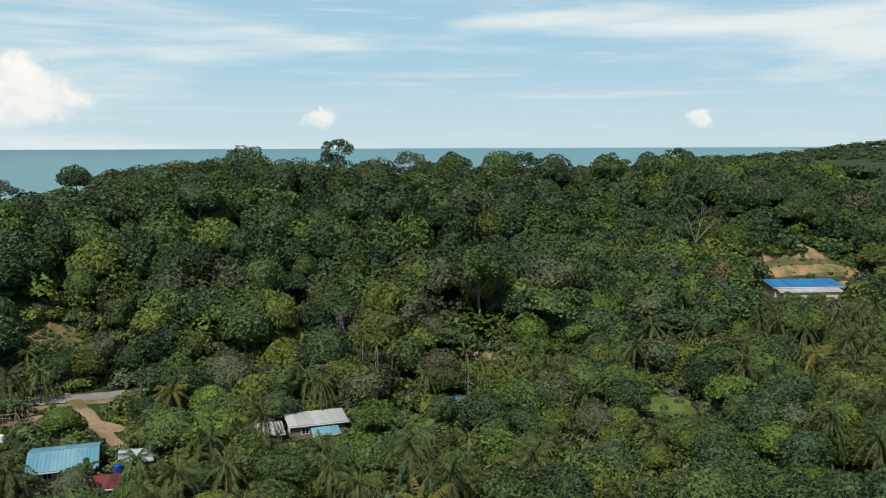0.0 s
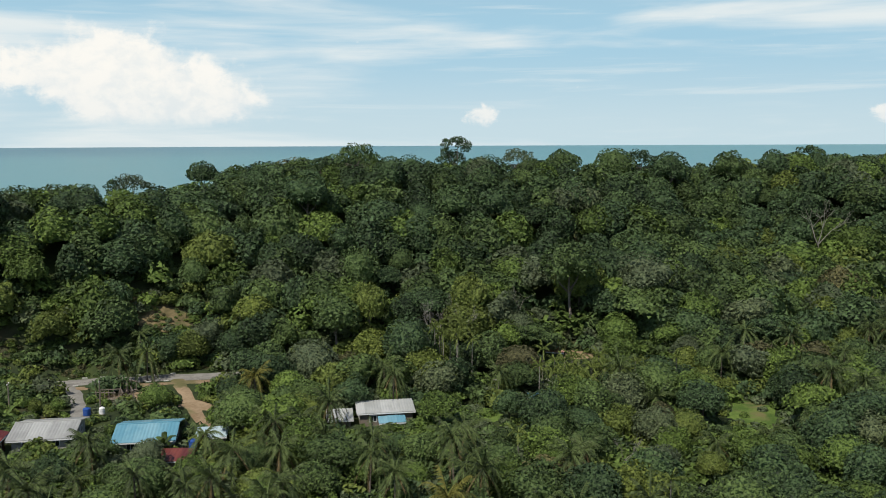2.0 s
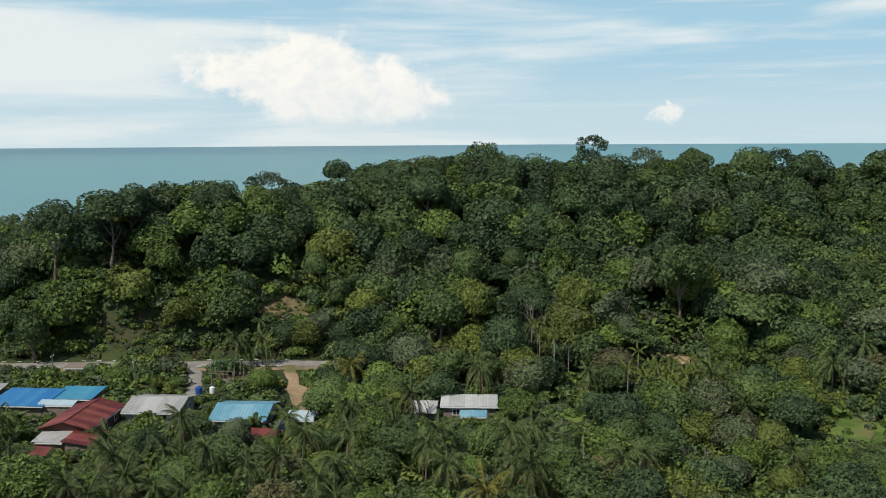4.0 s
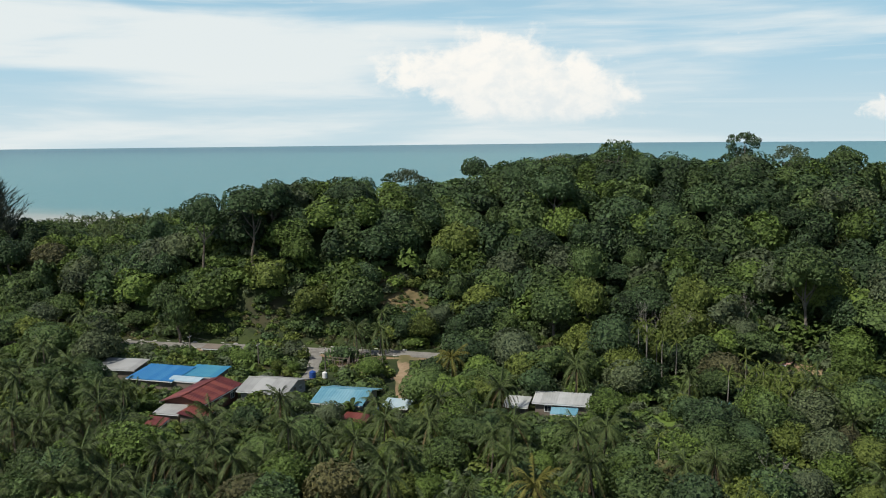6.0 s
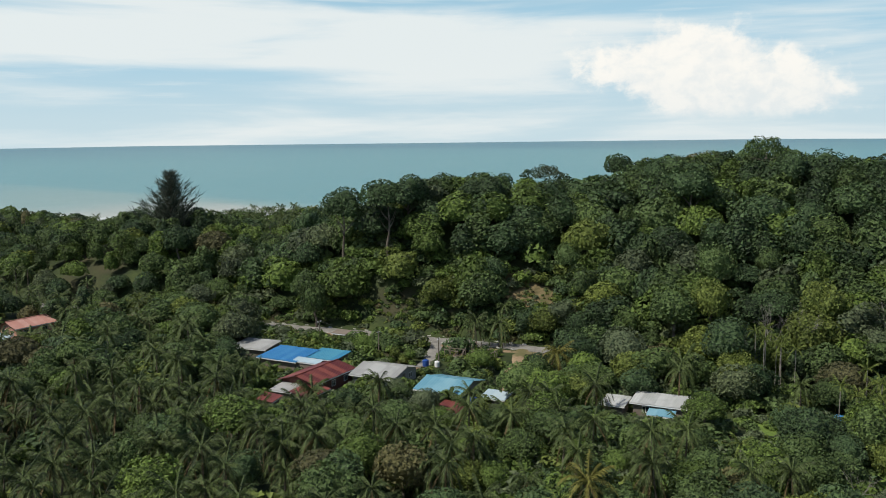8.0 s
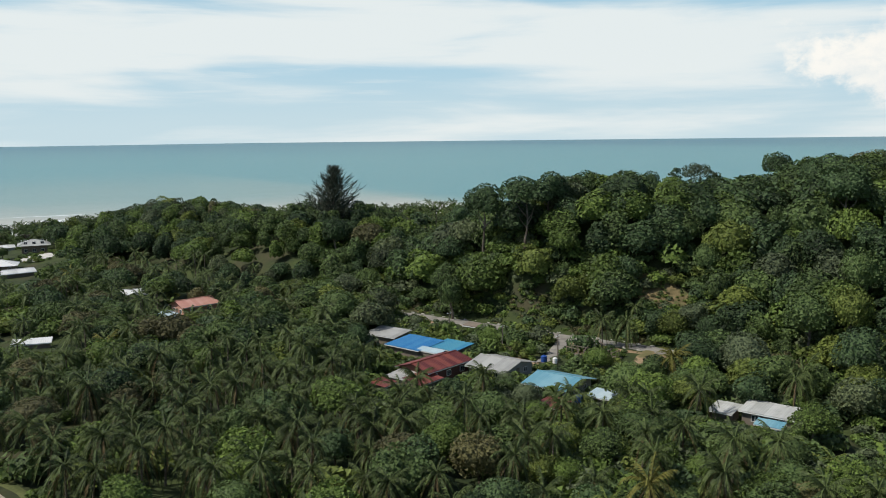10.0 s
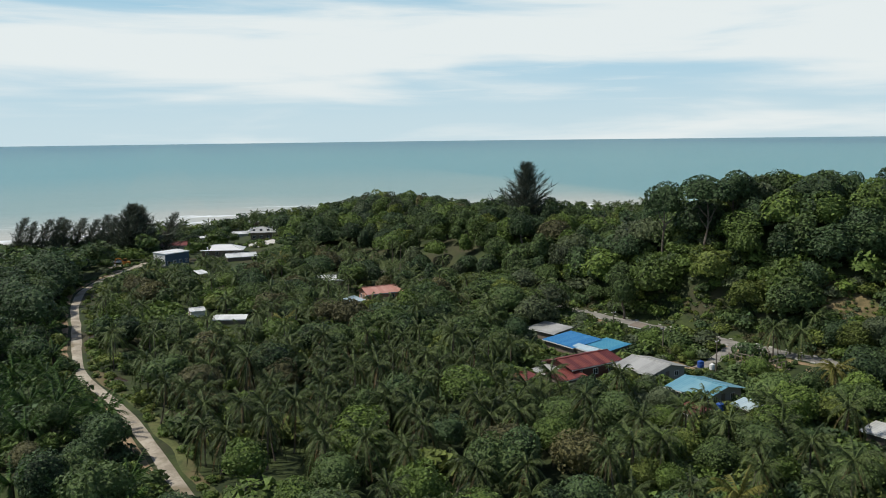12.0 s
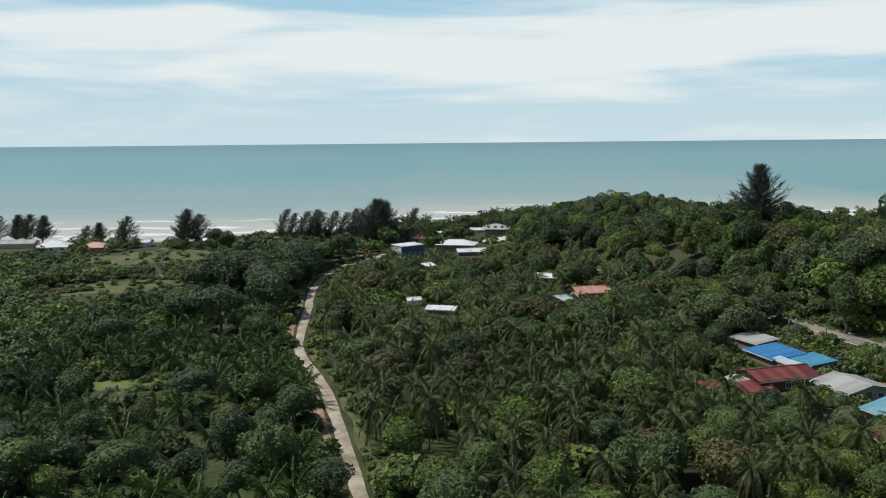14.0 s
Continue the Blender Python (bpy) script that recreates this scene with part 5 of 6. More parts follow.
# the plain below the hill and the gardens of the village
GARDENS = [
    (105.5, 124.0, 12.6, 4, SILVER, 0.95), (109, 118, 9.6, 1, RUSSET, 1.05), (91.0, 148.0, 7.0, 4, FRESH, 1.2), (66.5, 146.0, 6.4, 4, SILVER, 0.8), (59, 190, 8.6, 0, DEEP, 1.03), (63, 135, 7.4, 4, SILVER, 0.95), (54, 135, 7.4, 5, MID, 1.0), (58, 126, 7.3, 4, FRESH, 1.0),
    (39, 137, 8.2, 2, MID, 1.02), (84, 176, 6.6, 0, FRESH, 1.25), (87, 164, 5.0, 5, FRESH, 0.98), (86, 168, 5.1, 1, LIME, 0.9), (83, 189, 4.8, 5, FRESH, 0.95), (80, 200, 6.0, 4, SILVER, 1.0), (66, 214, 11.8, 4, MID, 1.07)]
ORCHARD = [
    (113, 104, 9.9, 5, LIME, 1.05), (62, 96, 6.6, 4, FRESH, 0.97), (62, 103, 7.2, 5, FRESH, 0.99), (66, 85, 8.4, 4, MID, 1.03), (86, 68, 8.8, 1, LIME, 1.03), (81, 78, 8.6, 6, MID, 1.03), (115, 86, 10.6, 4, RUSSET, 1.06), (94, 86, 7.9, 0, DEEP, 1.01),
    (93, 79, 7.8, 2, DEEP, 1.01), (78, 71, 8.1, 3, MID, 1.02), (86, 58, 8.1, 4, LIME, 1.02), (109, 53, 9.0, 5, LIME, 1.03), (136, 57, 12.7, 6, FRESH, 1.08), (119, 61, 7.9, 1, SILVER, 1.01), (71, 63, 7.5, 4, SILVER, 1.0)]
ROADSIDE = [
    (79, 39, 11.4, 0, DEEP, 1.07), (69, 48, 9.3, 2, DEEP, 1.04), (67, 37, 10.5, 0, DEEP, 1.06), (62, 46, 8.5, 6, DEEP, 1.03), (101, 37, 9.2, 0, DEEP, 1.0), (62, 35, 6.5, 1, LIME, 0.97), (72, 56, 6.5, 4, LIME, 0.97), (102, 55, 10.1, 5, FRESH, 1.05)]
LOWLAND = [
    (80, 239, 11.4, 2, SILVER, 1.07), (46, 104, 7.0, 5, FRESH, 0.98), (44, 107, 7.4, 1, LIME, 1.0), (54, 115, 7.6, 4, LIME, 1.0), (-6, 125, 9.6, 0, FRESH, 1.04), (-1, 111, 8.8, 0, FRESH, 1.03), (5, 118, 8.6, 4, MID, 1.0), (52, 130, 9.0, 4, MID, 1.07),
    (64, 142, 6.8, 6, MID, 1.05), (74, 237, 10.6, 4, MID, 1.06), (33, 227, 7.8, 5, LIME, 1.01), (13, 107, 10.2, 5, FRESH, 1.0), (18, 99, 9.4, 4, FRESH, 1.0), (50, 112, 8.6, 5, FRESH, 0.9)]
SEAWARD = [
    (-15, 112, 8.2, 2, DEEP, 1.02), (-27, 112, 8.3, 0, DEEP, 1.02), (-35, 116, 8.2, 2, DEEP, 1.02), (-35, 140, 7.2, 4, RUSSET, 0.99), (-49, 138, 7.9, 2, RUSSET, 1.01), (-56, 135, 7.9, 0, DEEP, 1.01), (-55, 122, 9.1, 6, DEEP, 1.04), (-52, 112, 7.4, 5, FRESH, 1.0),
    (-55, 216, 14.4, 2, DEEP, 1.25), (-47, 237, 14.7, 0, DEEP, 1.25), (-60, 276, 14.9, 2, DEEP, 1.25), (-50, 299, 15.3, 0, DEEP, 1.25), (-65, 229, 11.9, 0, DEEP, 1.07)]
for x, y, top, kind, tone, wide in CREST + BROW + SLOPE + GARDENS + ORCHARD + ROADSIDE + LOWLAND + SEAWARD:
    tree(x, y, top, kind, tone, wide, rng.uniform(0, 6))
    taken.append((x, y, 0.8 if land_at(x, y) > 4 else 1.05))
casuarina(104.3, 294.8, 40.6 - land_at(104.3, 294.8), 2, 1.0, 1.3)
taken.append((104.3, 294.8, 0.8))
bare_tree(200.4, 12.3, 30.5 - land_at(200.4, 12.3), 3, "dead grey tree with forked bare limbs")
bare_tree(72, 68, 6.5, 8, "leafless pale shrub with spreading twigs")
taken += [(200.4, 12.3, 0.9), (72, 68, 0.5)]
bare_tree(141.2, 88.0, 9.0, 14, "dense leafless grey tree at the foot of the slope")
taken += [(141.2, 88.0, 0.9)]
for k in range(9):
    x, y = 133.3 + 1.6 * math.sin(k * 2.1) * (1 + k % 3), 102.9 + 1.4 * math.cos(k * 2.7) * (1 + k % 3)
    bare_tree(x, y, 13.6 - land_at(x, y) + 1.6 * math.sin(k * 1.7), 30 + k, "slim pale trunk with few bare limbs")
    taken.append((x, y, 0.45))
VILLAGE_PALMS = [
    (94, 130.8, 6.6, 0, True), (110.2, 159.5, 6.0, 1, False), (106.5, 163.5, 6.3, 2, False), (58.6, 141.4, 6.3, 0, False), (47.5, 145.5, 6.4, 2, False), (82, 113.7, 6.2, 3, False), (71.3, 119, 6.2, 1, False), (74, 121, 5.6, 0, False), (66.2, 102.8, 6.4, 2, False),
    (70.6, 90.2, 6.5, 3, False), (56.7, 88.4, 6.5, 1, False), (47.8, 109.6, 6.6, 0, False), (40, 138, 7.0, 3, False), (81.9, 130.1, 6.0, 1, False), (66.5, 127.8, 5.4, 1, False), (58, 120, 6.6, 2, False)]
GROVE_PALMS = [
    (35.1, 150.9, 6.4, 0, False), (31.7, 137.9, 6.6, 1, False), (28.7, 150.1, 6.2, 2, False), (16.4, 140.2, 6.3, 1, False), (43.5, 109.8, 6.6, 3, False), (34.5, 159, 6.0, 0, False), (-7.9, 132.1, 6.4, 2, False), (-8.2, 194.2, 6.6, 3, False), (0, 196.8, 6.5, 0, False),
    (7.8, 187.8, 6.3, 1, False), (15.1, 187.5, 6.6, 2, False), (18.3, 141.6, 6.4, 3, False), (5.5, 134.5, 6.0, 0, False), (31.3, 158.9, 6.6, 1, False), (17.2, 139, 6.2, 2, False), (30.3, 133.6, 6.2, 3, False)]
SLOPE_PALMS = [
    (103.2, 32.9, 8.6, 0, False), (129, 33.8, 8.0, 3, False), (98.2, 29.1, 8.4, 2, False), (75.4, 30.6, 8.4, 1, False), (83, 22.4, 8.4, 0, False), (64.3, 28.2, 8.0, 3, False), (76, 55, 4.6, 1, False), (138, 16.9, 7.8, 0, False), (141.1, 12.4, 8.0, 3, False), (151, -1.5, 8.0, 2, False), (111.4, 16.7, 8.0, 1, True), (127, 12, 8.6, 0, False), (120, 6, 8.5, 2, False),
    (135, 2, 8.8, 3, False), (141, -6, 9.0, 1, False), (147, 8, 8.6, 0, False), (129, -10, 8.4, 2, False), (137, -16, 8.2, 0, False), (146, -22, 8.8, 3, False)]
for x, y, h, k, gold in VILLAGE_PALMS + GROVE_PALMS + SLOPE_PALMS:
    palm(x, y, h, k, gold, 0.95, rng.uniform(0, 6))
    taken.append((x, y, 0.6))
for k in range(46):
    x, y = rng.normal(107, 3.6), rng.normal(72, 5.5)
    if k < 9:
        x, y = rng.normal(119, 2.2), rng.normal(100.5, 2.4)
    if in_patch(x, y, 0):
        continue
    areca(x, y, rng.uniform(8.0, 11.0) if k < 9 else rng.uniform(5.5, 8.5), rng.uniform(0, 6))
    taken.append((x, y, 0.18))

for k in range(16):
    x, y = rng.normal(142, 4.0), rng.normal(77, 3.5)
    banana(x, y, rng.uniform(0.9, 1.4), k % 2, rng.uniform(0, 6))
    taken.append((x, y, 0.3))
for x, y in ((52, 168), (55.5, 171), (60, 175), (78, 168), (44, 158), (86, 120), (70, 136), (38, 262), (50, 260)):
    banana(x, y, rng.uniform(0.9, 1.2), int(x) % 2, rng.uniform(0, 6))
    taken.append((x, y, 0.3))

forest, grove, plantation, scrub = Crowd(), Crowd(), Crowd(), Crowd()


def plant_tone(n, hill):
    w = (0.25, 0.30, 0.22, 0.06, 0.14, 0.03) if hill and n < 14 else (0.52, 0.30, 0.12, 0.02, 0.03, 0.01) if hill else (0.22, 0.30, 0.26, 0.09, 0.09, 0.04)
    return int(rng.choice(6, p=w))


def road_gap(x, y):
    a, b = np.array(x), np.array(y)
    return float(min(to_line(a, b, ROAD) - 3.8, to_line(a, b, TRACK) - 2.4, to_line(a, b, DRIVES[0]) - 1.8, to_line(a, b, DRIVES[1]) - 1.5))


# nearer than this stretch of the plan, plants are things of their own
def near_stretch(x, y):
    return far_from_path(x, y) < 152


PITCH = 5.8
for gxx in np.arange(-235, 345, PITCH):
    for gyy in np.arange(-95, 505, PITCH):
        x, y = gxx + rng.uniform(-2.3, 2.3), gyy + rng.uniform(-2.3, 2.3)
        d = far_from_path(x, y)
        if d < 52 or d > 900 or float(shore(np.array(x), np.array(y))) > -26:
            continue
        # only what lies within the sweep of the view, and a margin
        if y < -70 + 0.05 * x:
            continue
        z = land_at(x, y)
        rg = road_gap(x, y)
        if rg < 0.6 or near_house(x, y, 1.6) or in_patch(x, y, 1.2):
            continue
        hill = z > 4.2
        odd = (round((gxx + 235) / PITCH) + round((gyy + 95) / PITCH)) % 2
        u = rng.random()
        turn = rng.uniform(0, 6.28)
        limit = room(x, y)
        limit = min(limit, open_view(x, y))
        if 76 < x < 106 and 140 < y < 206:
            limit = min(limit, 2.6)
        if limit < 3.4 or rg < 2.0:
            if limit > 0.8 and u < 0.95:
                scrub.shrub(int(u * 97) % 2, x, y, z, min(1.2, 0.35 + limit * 0.28) * rng.uniform(0.7, 1.1), turn, int(rng.choice([MID, FRESH, FRESH, LIME, SILVER])))
            continue
        track_x = np.interp(y, [q[1] for q in TRACK], [q[0] for q in TRACK])
        if hill:
            # beyond the crest only the tops matter
            if not free(x, y, 5.5) or (odd and u > 0.42):
                continue
            back = (x > 262 and y > 20) or (x > 290)
            tone = plant_tone(z, True)
            size = rng.uniform(0.8, 1.45) * (0.60 if y > 290 and x > 140 else 0.80 if y > 240 else 1.0)
            flat_ = rng.uniform(0.95, 1.25) * (1.0 if size < 1.15 else 0.9)
            tall_ = min(rng.uniform(8.6, 12.2), 44.4 + rng.uniform(-2.0, 0.8) - z, max(2.5, limit))
            sink = 10.0 * size * flat_ - tall_
            stock = FAR if back or hidden(x, y, z + tall_ + 1.0) else BROAD if d < 190 else MIDDLE
            if z < 22 and not back and d < 260:
                for _ in range(1):
                    qx, qy = x + rng.uniform(-3.4, 3.4), y + rng.uniform(-3.4, 3.4)
                    if road_gap(qx, qy) > 1.5 and not in_patch(qx, qy, -0.5):
                        scrub.shrub(int(rng.integers(2)), qx, qy, land_at(qx, qy) - 0.2, rng.uniform(1.2, 2.6), rng.uniform(0, 6), int(rng.choice([DEEP, MID, MID, FRESH])))
            forest.put(stock[int(rng.integers(len(stock)))], x, y, z - max(0.3, sink), size, turn, tone + 6 * int(rng.integers(3)), flat_)
            continue
        if not free(x, y, 4.2):
            continue
        near = near_stretch(x, y)
        if x < track_x - 3 and y > 88:
            # seaward side of the track
            if y < 160:
                kind = "oil" if u < 0.58 else "broad" if u < 0.82 else "bush"
            elif y < 262:
                kind = "oil" if u < 0.80 and x > -85 else ("broad" if u < 0.9 and x > -85 else "bush")
            elif x > -88 and y < 345:
                kind = "broad"
            else:
                kind = "bush"
            tone = int(rng.choice([DEEP, DEEP, DEEP, MID]))
        elif y > 345:
            kind, tone = ("bush" if u < 0.55 else "broad" if u < 0.8 else "coco"), int(rng.choice([DEEP, MID, FRESH]))
        elif x < 62 and y > 95:
            kind = "coco" if u < 0.56 else ("broad" if u < 0.86 else "bush")
            if x < 4 and y > 185:
                kind = "coco" if u < 0.34 else "broad" if u < 0.5 else "bush"
            tone = int(rng.choice([DEEP, DEEP, MID, MID, FRESH, RUSSET]))
        elif x > 112 and y < 40:
            kind, tone = ("coco" if u < 0.42 else "broad"), plant_tone(0, False)
        else:
            kind, tone = ("coco" if u < 0.17 else "areca" if u < 0.24 and near else "broad"), plant_tone(0, False)
        if kind == "coco":
            h = min(limit - 1.0, rng.uniform(4.4, 8.4))
            s = rng.uniform(0.74, 1.04)
            if near and made["coconut_palm"] < 290:
                palm(x, y, h, int(rng.integers(4)), rng.random() < 0.015, s, turn)
            else:
                grove.put(COCO_LITE[int(rng.integers(2))] if d > 168 else COCO[int(rng.integers(4))], x, y, z + h, s, turn, 1 if rng.random() < 0.015 else 0)
                grove.put(Shape(*tube([(0, 0, 0), (0.1, 0, 0.5), (0, 0, 1)], [0.17, 0.13, 0.11], 5)), x, y, z - 0.3, 1.0, turn, 2, h + 0.3)
        elif kind == "oil":
            h = min(limit - 1.0, rng.uniform(1.6, 3.4))
            if near and made["oil_palm"] < 120:
                oil_palm(x, y, h, int(rng.integers(2)), turn)
            else:
                plantation.put(OIL_LITE[0] if d > 200 else OIL[int(rng.integers(2))], x, y, z + h, rng.uniform(0.85, 1.15), turn, 0)
                plantation.put(Shape(*tube([(0, 0, 0), (0, 0, 0.5), (0, 0, 1)], [0.45, 0.42, 0.3], 6)), x, y, z - 0.3, 1.0, turn, 1, h + 0.3)
        elif kind == "areca":
            areca(x, y, min(limit, rng.uniform(5.5, 8.5)), turn)
        elif kind == "bush":
            scrub.shrub(int(u * 97) % 2, x, y, z, rng.uniform(0.9, 2.3), turn, int(rng.choice([DEEP, MID, MID, FRESH] if x < track_x else [MID, FRESH, FRESH, LIME] if x < 6 else [DEEP, MID, FRESH, FRESH, LIME])))
        else:
            size = min((limit - 0.3) / 10.0, rng.uniform(0.9, 1.2) if x < track_x and y > 250 else rng.uniform(0.55, 0.95))
            k = int(rng.integers(len(BROAD)))
            if near and made["tree"] < 320 and size > 0.5:
                tree(x, y, z + size * BROAD[k].V[:, 2].max(), k, tone + 6 * int(rng.integers(3)), 1.05, turn)
            else:
                forest.put(BROAD[k] if d < 190 else MIDDLE[k % 5] if d < 300 else FAR[k % 2], x, y, z - 0.3, size, turn, tone + 6 * int(rng.integers(3)))
        # low growth between the stems
        if d < 230 and u < (0.9 if x > 70 or (x < track_x and d < 150) else 0.35):
            scrub.shrub(int(u * 97) % 2, x + 2.6, y - 2.2, land_at(x + 2.6, y - 2.2), rng.uniform(0.6, 1.25), turn, int(rng.choice([DEEP, MID, FRESH])))

for gxx in np.arange(92, 152, 3.7):
    for gyy in np.arange(55, 300, 3.7):
        x, y = gxx + rng.uniform(-1.4, 1.4), gyy + rng.uniform(-1.4, 1.4)
        z = land_at(x, y)
        if z < 2.3 or z > 15 or road_gap(x, y) < 1.2 or (in_patch(x, y, -0.3) and rng.random() < 0.7):
            continue
        scrub.shrub(int(rng.integers(2)), x, y, z - 0.2, rng.uniform(0.7, 1.8), rng.uniform(0, 6), int(rng.choice([DEEP, MID, MID, FRESH, FRESH, LIME, SILVER])) + 6 * int(rng.integers(3)))
# low growth round the houses, the road and the edges of open ground
for gxx in np.arange(40, 124, 2.9):
    for gyy in np.arange(36, 216, 2.9):
        x, y = gxx + rng.uniform(-1.3, 1.3), gyy + rng.uniform(-1.3, 1.3)
        if road_gap(x, y) < 0.7 or near_house(x, y, 0.7) or in_patch(x, y, 0.2) or rng.random() < 0.12:
            continue
        limit = room(x, y)
        if limit < 0.5:
            continue
        k = min(1.7, (limit + 0.3) / 2.4) * rng.uniform(0.45, 1.0)
        k = min(k, open_view(x, y) / 2.2 * rng.uniform(0.6, 1.0))
        if 84 < x < 114 and 140 < y < 206:
            k = min(k, rng.uniform(0.25, 0.6))
        scrub.shrub(int(rng.integers(2)), x, y, land_at(x, y) - 0.1, k, rng.uniform(0, 6), int(rng.choice([DEEP, MID, MID, FRESH, FRESH, LIME, SILVER])))
for cx, cy, rx, ry, a in CLEAR:
    for k in range(int(2.2 * (rx + ry))):
        b_ = rng.uniform(0, 6.28)
        f = rng.uniform(0.85, 1.2) if rng.random() < 0.8 else rng.uniform(0.2, 0.8)
        u, v = rx * f * math.cos(b_), ry * f * math.sin(b_)
        x, y = cx + u * math.cos(a) - v * math.sin(a), cy + u * math.sin(a) + v * math.cos(a)
        if road_gap(x, y) < 0.5 or near_house(x, y, 0.4):
            continue
        scrub.shrub(k % 2, x, y, land_at(x, y) - 0.15, rng.uniform(0.25, 0.8), b_, int(rng.choice([MID, FRESH, FRESH, LIME, SILVER])))
for cx, cy, rx, ry, a in [q for q in CLEAR if q[0] > 100 and land_at(q[0], q[1]) > 4]:
    for k in range(70):
        b_, f = rng.uniform(0, 6.28), math.sqrt(rng.random())
        u, v = rx * f * math.cos(b_), ry * f * math.sin(b_)
        x, y = cx + u * math.cos(a) - v * math.sin(a), cy + u * math.sin(a) + v * math.cos(a)
        if not near_house(x, y, 0.4):
            scrub.shrub(k % 2, x, y, land_at(x, y) + 0.05, rng.uniform(0.12, 0.34), b_, int(rng.choice([FRESH, LIME, RUSSET, MID])))
for k in range(420):
    f = rng.uniform(0, len(TRACK) - 1.01)
    i_ = int(f)
    x = TRACK[i_][0] + (TRACK[i_ + 1][0] - TRACK[i_][0]) * (f - i_) + rng.choice([-1, 1]) * rng.uniform(2.2, 5.5)
    y = TRACK[i_][1] + (TRACK[i_ + 1][1] - TRACK[i_][1]) * (f - i_)
    if road_gap(x, y) > -0.7 and not near_house(x, y, 0.5):
        scrub.shrub(k % 2, x, y, land_at(x, y) - 0.1, rng.uniform(0.2, 0.6), k * 1.0, int(rng.choice([MID, FRESH, FRESH, LIME])))

for k in range(620):
    f = rng.uniform(4, 10.9)
    i_ = int(f)
    x = ROAD[i_][0] + (ROAD[i_ + 1][0] - ROAD[i_][0]) * (f - i_) + rng.uniform(3.6, 11.0)
    y = ROAD[i_][1] + (ROAD[i_ + 1][1] - ROAD[i_][1]) * (f - i_) + 1.2
    if road_gap(x, y) > -0.2:
        scrub.shrub(k % 2, x, y, land_at(x, y) - 0.1, rng.uniform(0.18, 0.6), k * 1.0, int(rng.choice([MID, FRESH, LIME, RUSSET])))

# bushes on the brow of the cut slope
for k in range(95):
    x, y = rng.uniform(197, 214), rng.uniform(-36, 6)
    scrub.shrub(k % 2, x, y, land_at(x, y) - 0.2, rng.uniform(0.6, 1.9), k * 1.3, int(rng.choice([DEEP, MID, FRESH])))
# bushes against the walls of the village
for cx, cy, turn, lx, ly, top in FOOTPRINTS:
    if not 90 < cy < 215 or cx < 40:
        continue
    for k in range(7):
        f = (k - 3) / 3 + rng.uniform(-0.1, 0.1)
        half = max(lx, ly) / 2
        x, y = cx - 0.75 * (half + 0.9) - 0.66 * f * half, cy - 0.66 * (half + 0.9) + 0.75 * f * half
        if not near_house(x, y, 0.3) and road_gap(x, y) > 0:
            scrub.shrub(k % 2, x, y, land_at(x, y) - 0.1, max(0.4, (top - 2.6) / 2.6) * rng.uniform(0.7, 1.25), k * 1.3, int(rng.choice([MID, FRESH, FRESH, LIME, SILVER])))

# far slopes and the land along the coast
far_wood = Crowd()
for k in range(1500):
    a, r = radians(rng.uniform(58, 128)), 290 * (8.0 ** rng.random())
    x, y = -45 + r * math.sin(a), 60 + r * math.cos(a)
    if x < 345 and y > -60 + 0.1 * x or float(shore(np.array(x), np.array(y))) > -12:
        continue
    z = land_at(x, y)
    sc = rng.uniform(0.9, 1.25) * (1 + r / 2200)
    far_wood.put(FAR[k % 2], x, y, z - 1.5, sc, rng.uniform(0, 6), int(rng.choice([DEEP, DEEP, MID, SILVER])), 0.8 / (1 + r / 1600))
for k in range(420):
    x, y = rng.normal(1600, 190), rng.normal(-820, 190)
    far_wood.put(FAR[k % 2], x, y, land_at(x, y) - 6.0, rng.uniform(1.6, 2.6), rng.uniform(0, 6), int(rng.choice([DEEP, DEEP, MID])), 0.7)
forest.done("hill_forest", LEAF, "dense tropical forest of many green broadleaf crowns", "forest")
grove.done("palm_grove", [leaf_palm, leaf_gold, bark], "thick grove of coconut palms", "palm grove")
plantation.done("oil_palm_plantation", [leaf_oil, bark], "plantation of low dark oil palms", "plantation")
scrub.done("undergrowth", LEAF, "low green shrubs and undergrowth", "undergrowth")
far_wood.done("far_woods", LEAF, "distant wooded hills along the coast", "forest")

# casuarinas along the beach
BEACH_ROW = [(-73, 396, 15.5, 1, 1.1), (-69, 402, 13.5, 1, 1.0), (-64, 396, 14.5, 1, 1.2), (-60, 400, 15.0, 1, 1.1), (-56, 396, 14.0, 0, 1.1), (-51, 400, 14.5, 1, 1.2), (-46, 396, 14.0, 1, 1.1), (-42, 400, 15.5, 1, 1.1), (-37, 392, 15.0, 0, 1.0),
             (-30, 383, 20.5, 2, 1.25), (-27, 389, 19.0, 2, 1.2), (-16, 384, 16.5, 1, 1.1)]
BEACH_FAR = [(-115, 393, 16.0, 0, 1.0), (-110, 395, 13.5, 0, 1.2), (-117, 398, 14.0, 1, 1.2), (-141.6, 394.5, 13.0, 0, 1.1), (-146, 400, 9.0, 1, 1.2), (-158, 408, 9.5, 2, 1.2), (-166, 412, 8.0, 0, 1.3), (-190, 422, 13.0, 2, 1.0), (-197, 420, 13.5, 0, 1.3), (-204, 426, 13.5, 2, 1.0), (-213, 422, 13, 0, 1.2), (-222, 424, 13, 2, 1.0)]
for x, y, h, k, w in BEACH_ROW + BEACH_FAR:
    casuarina(x, y, h * 1.08, k, rng.uniform(-0.6, 0.6), w * 1.2)
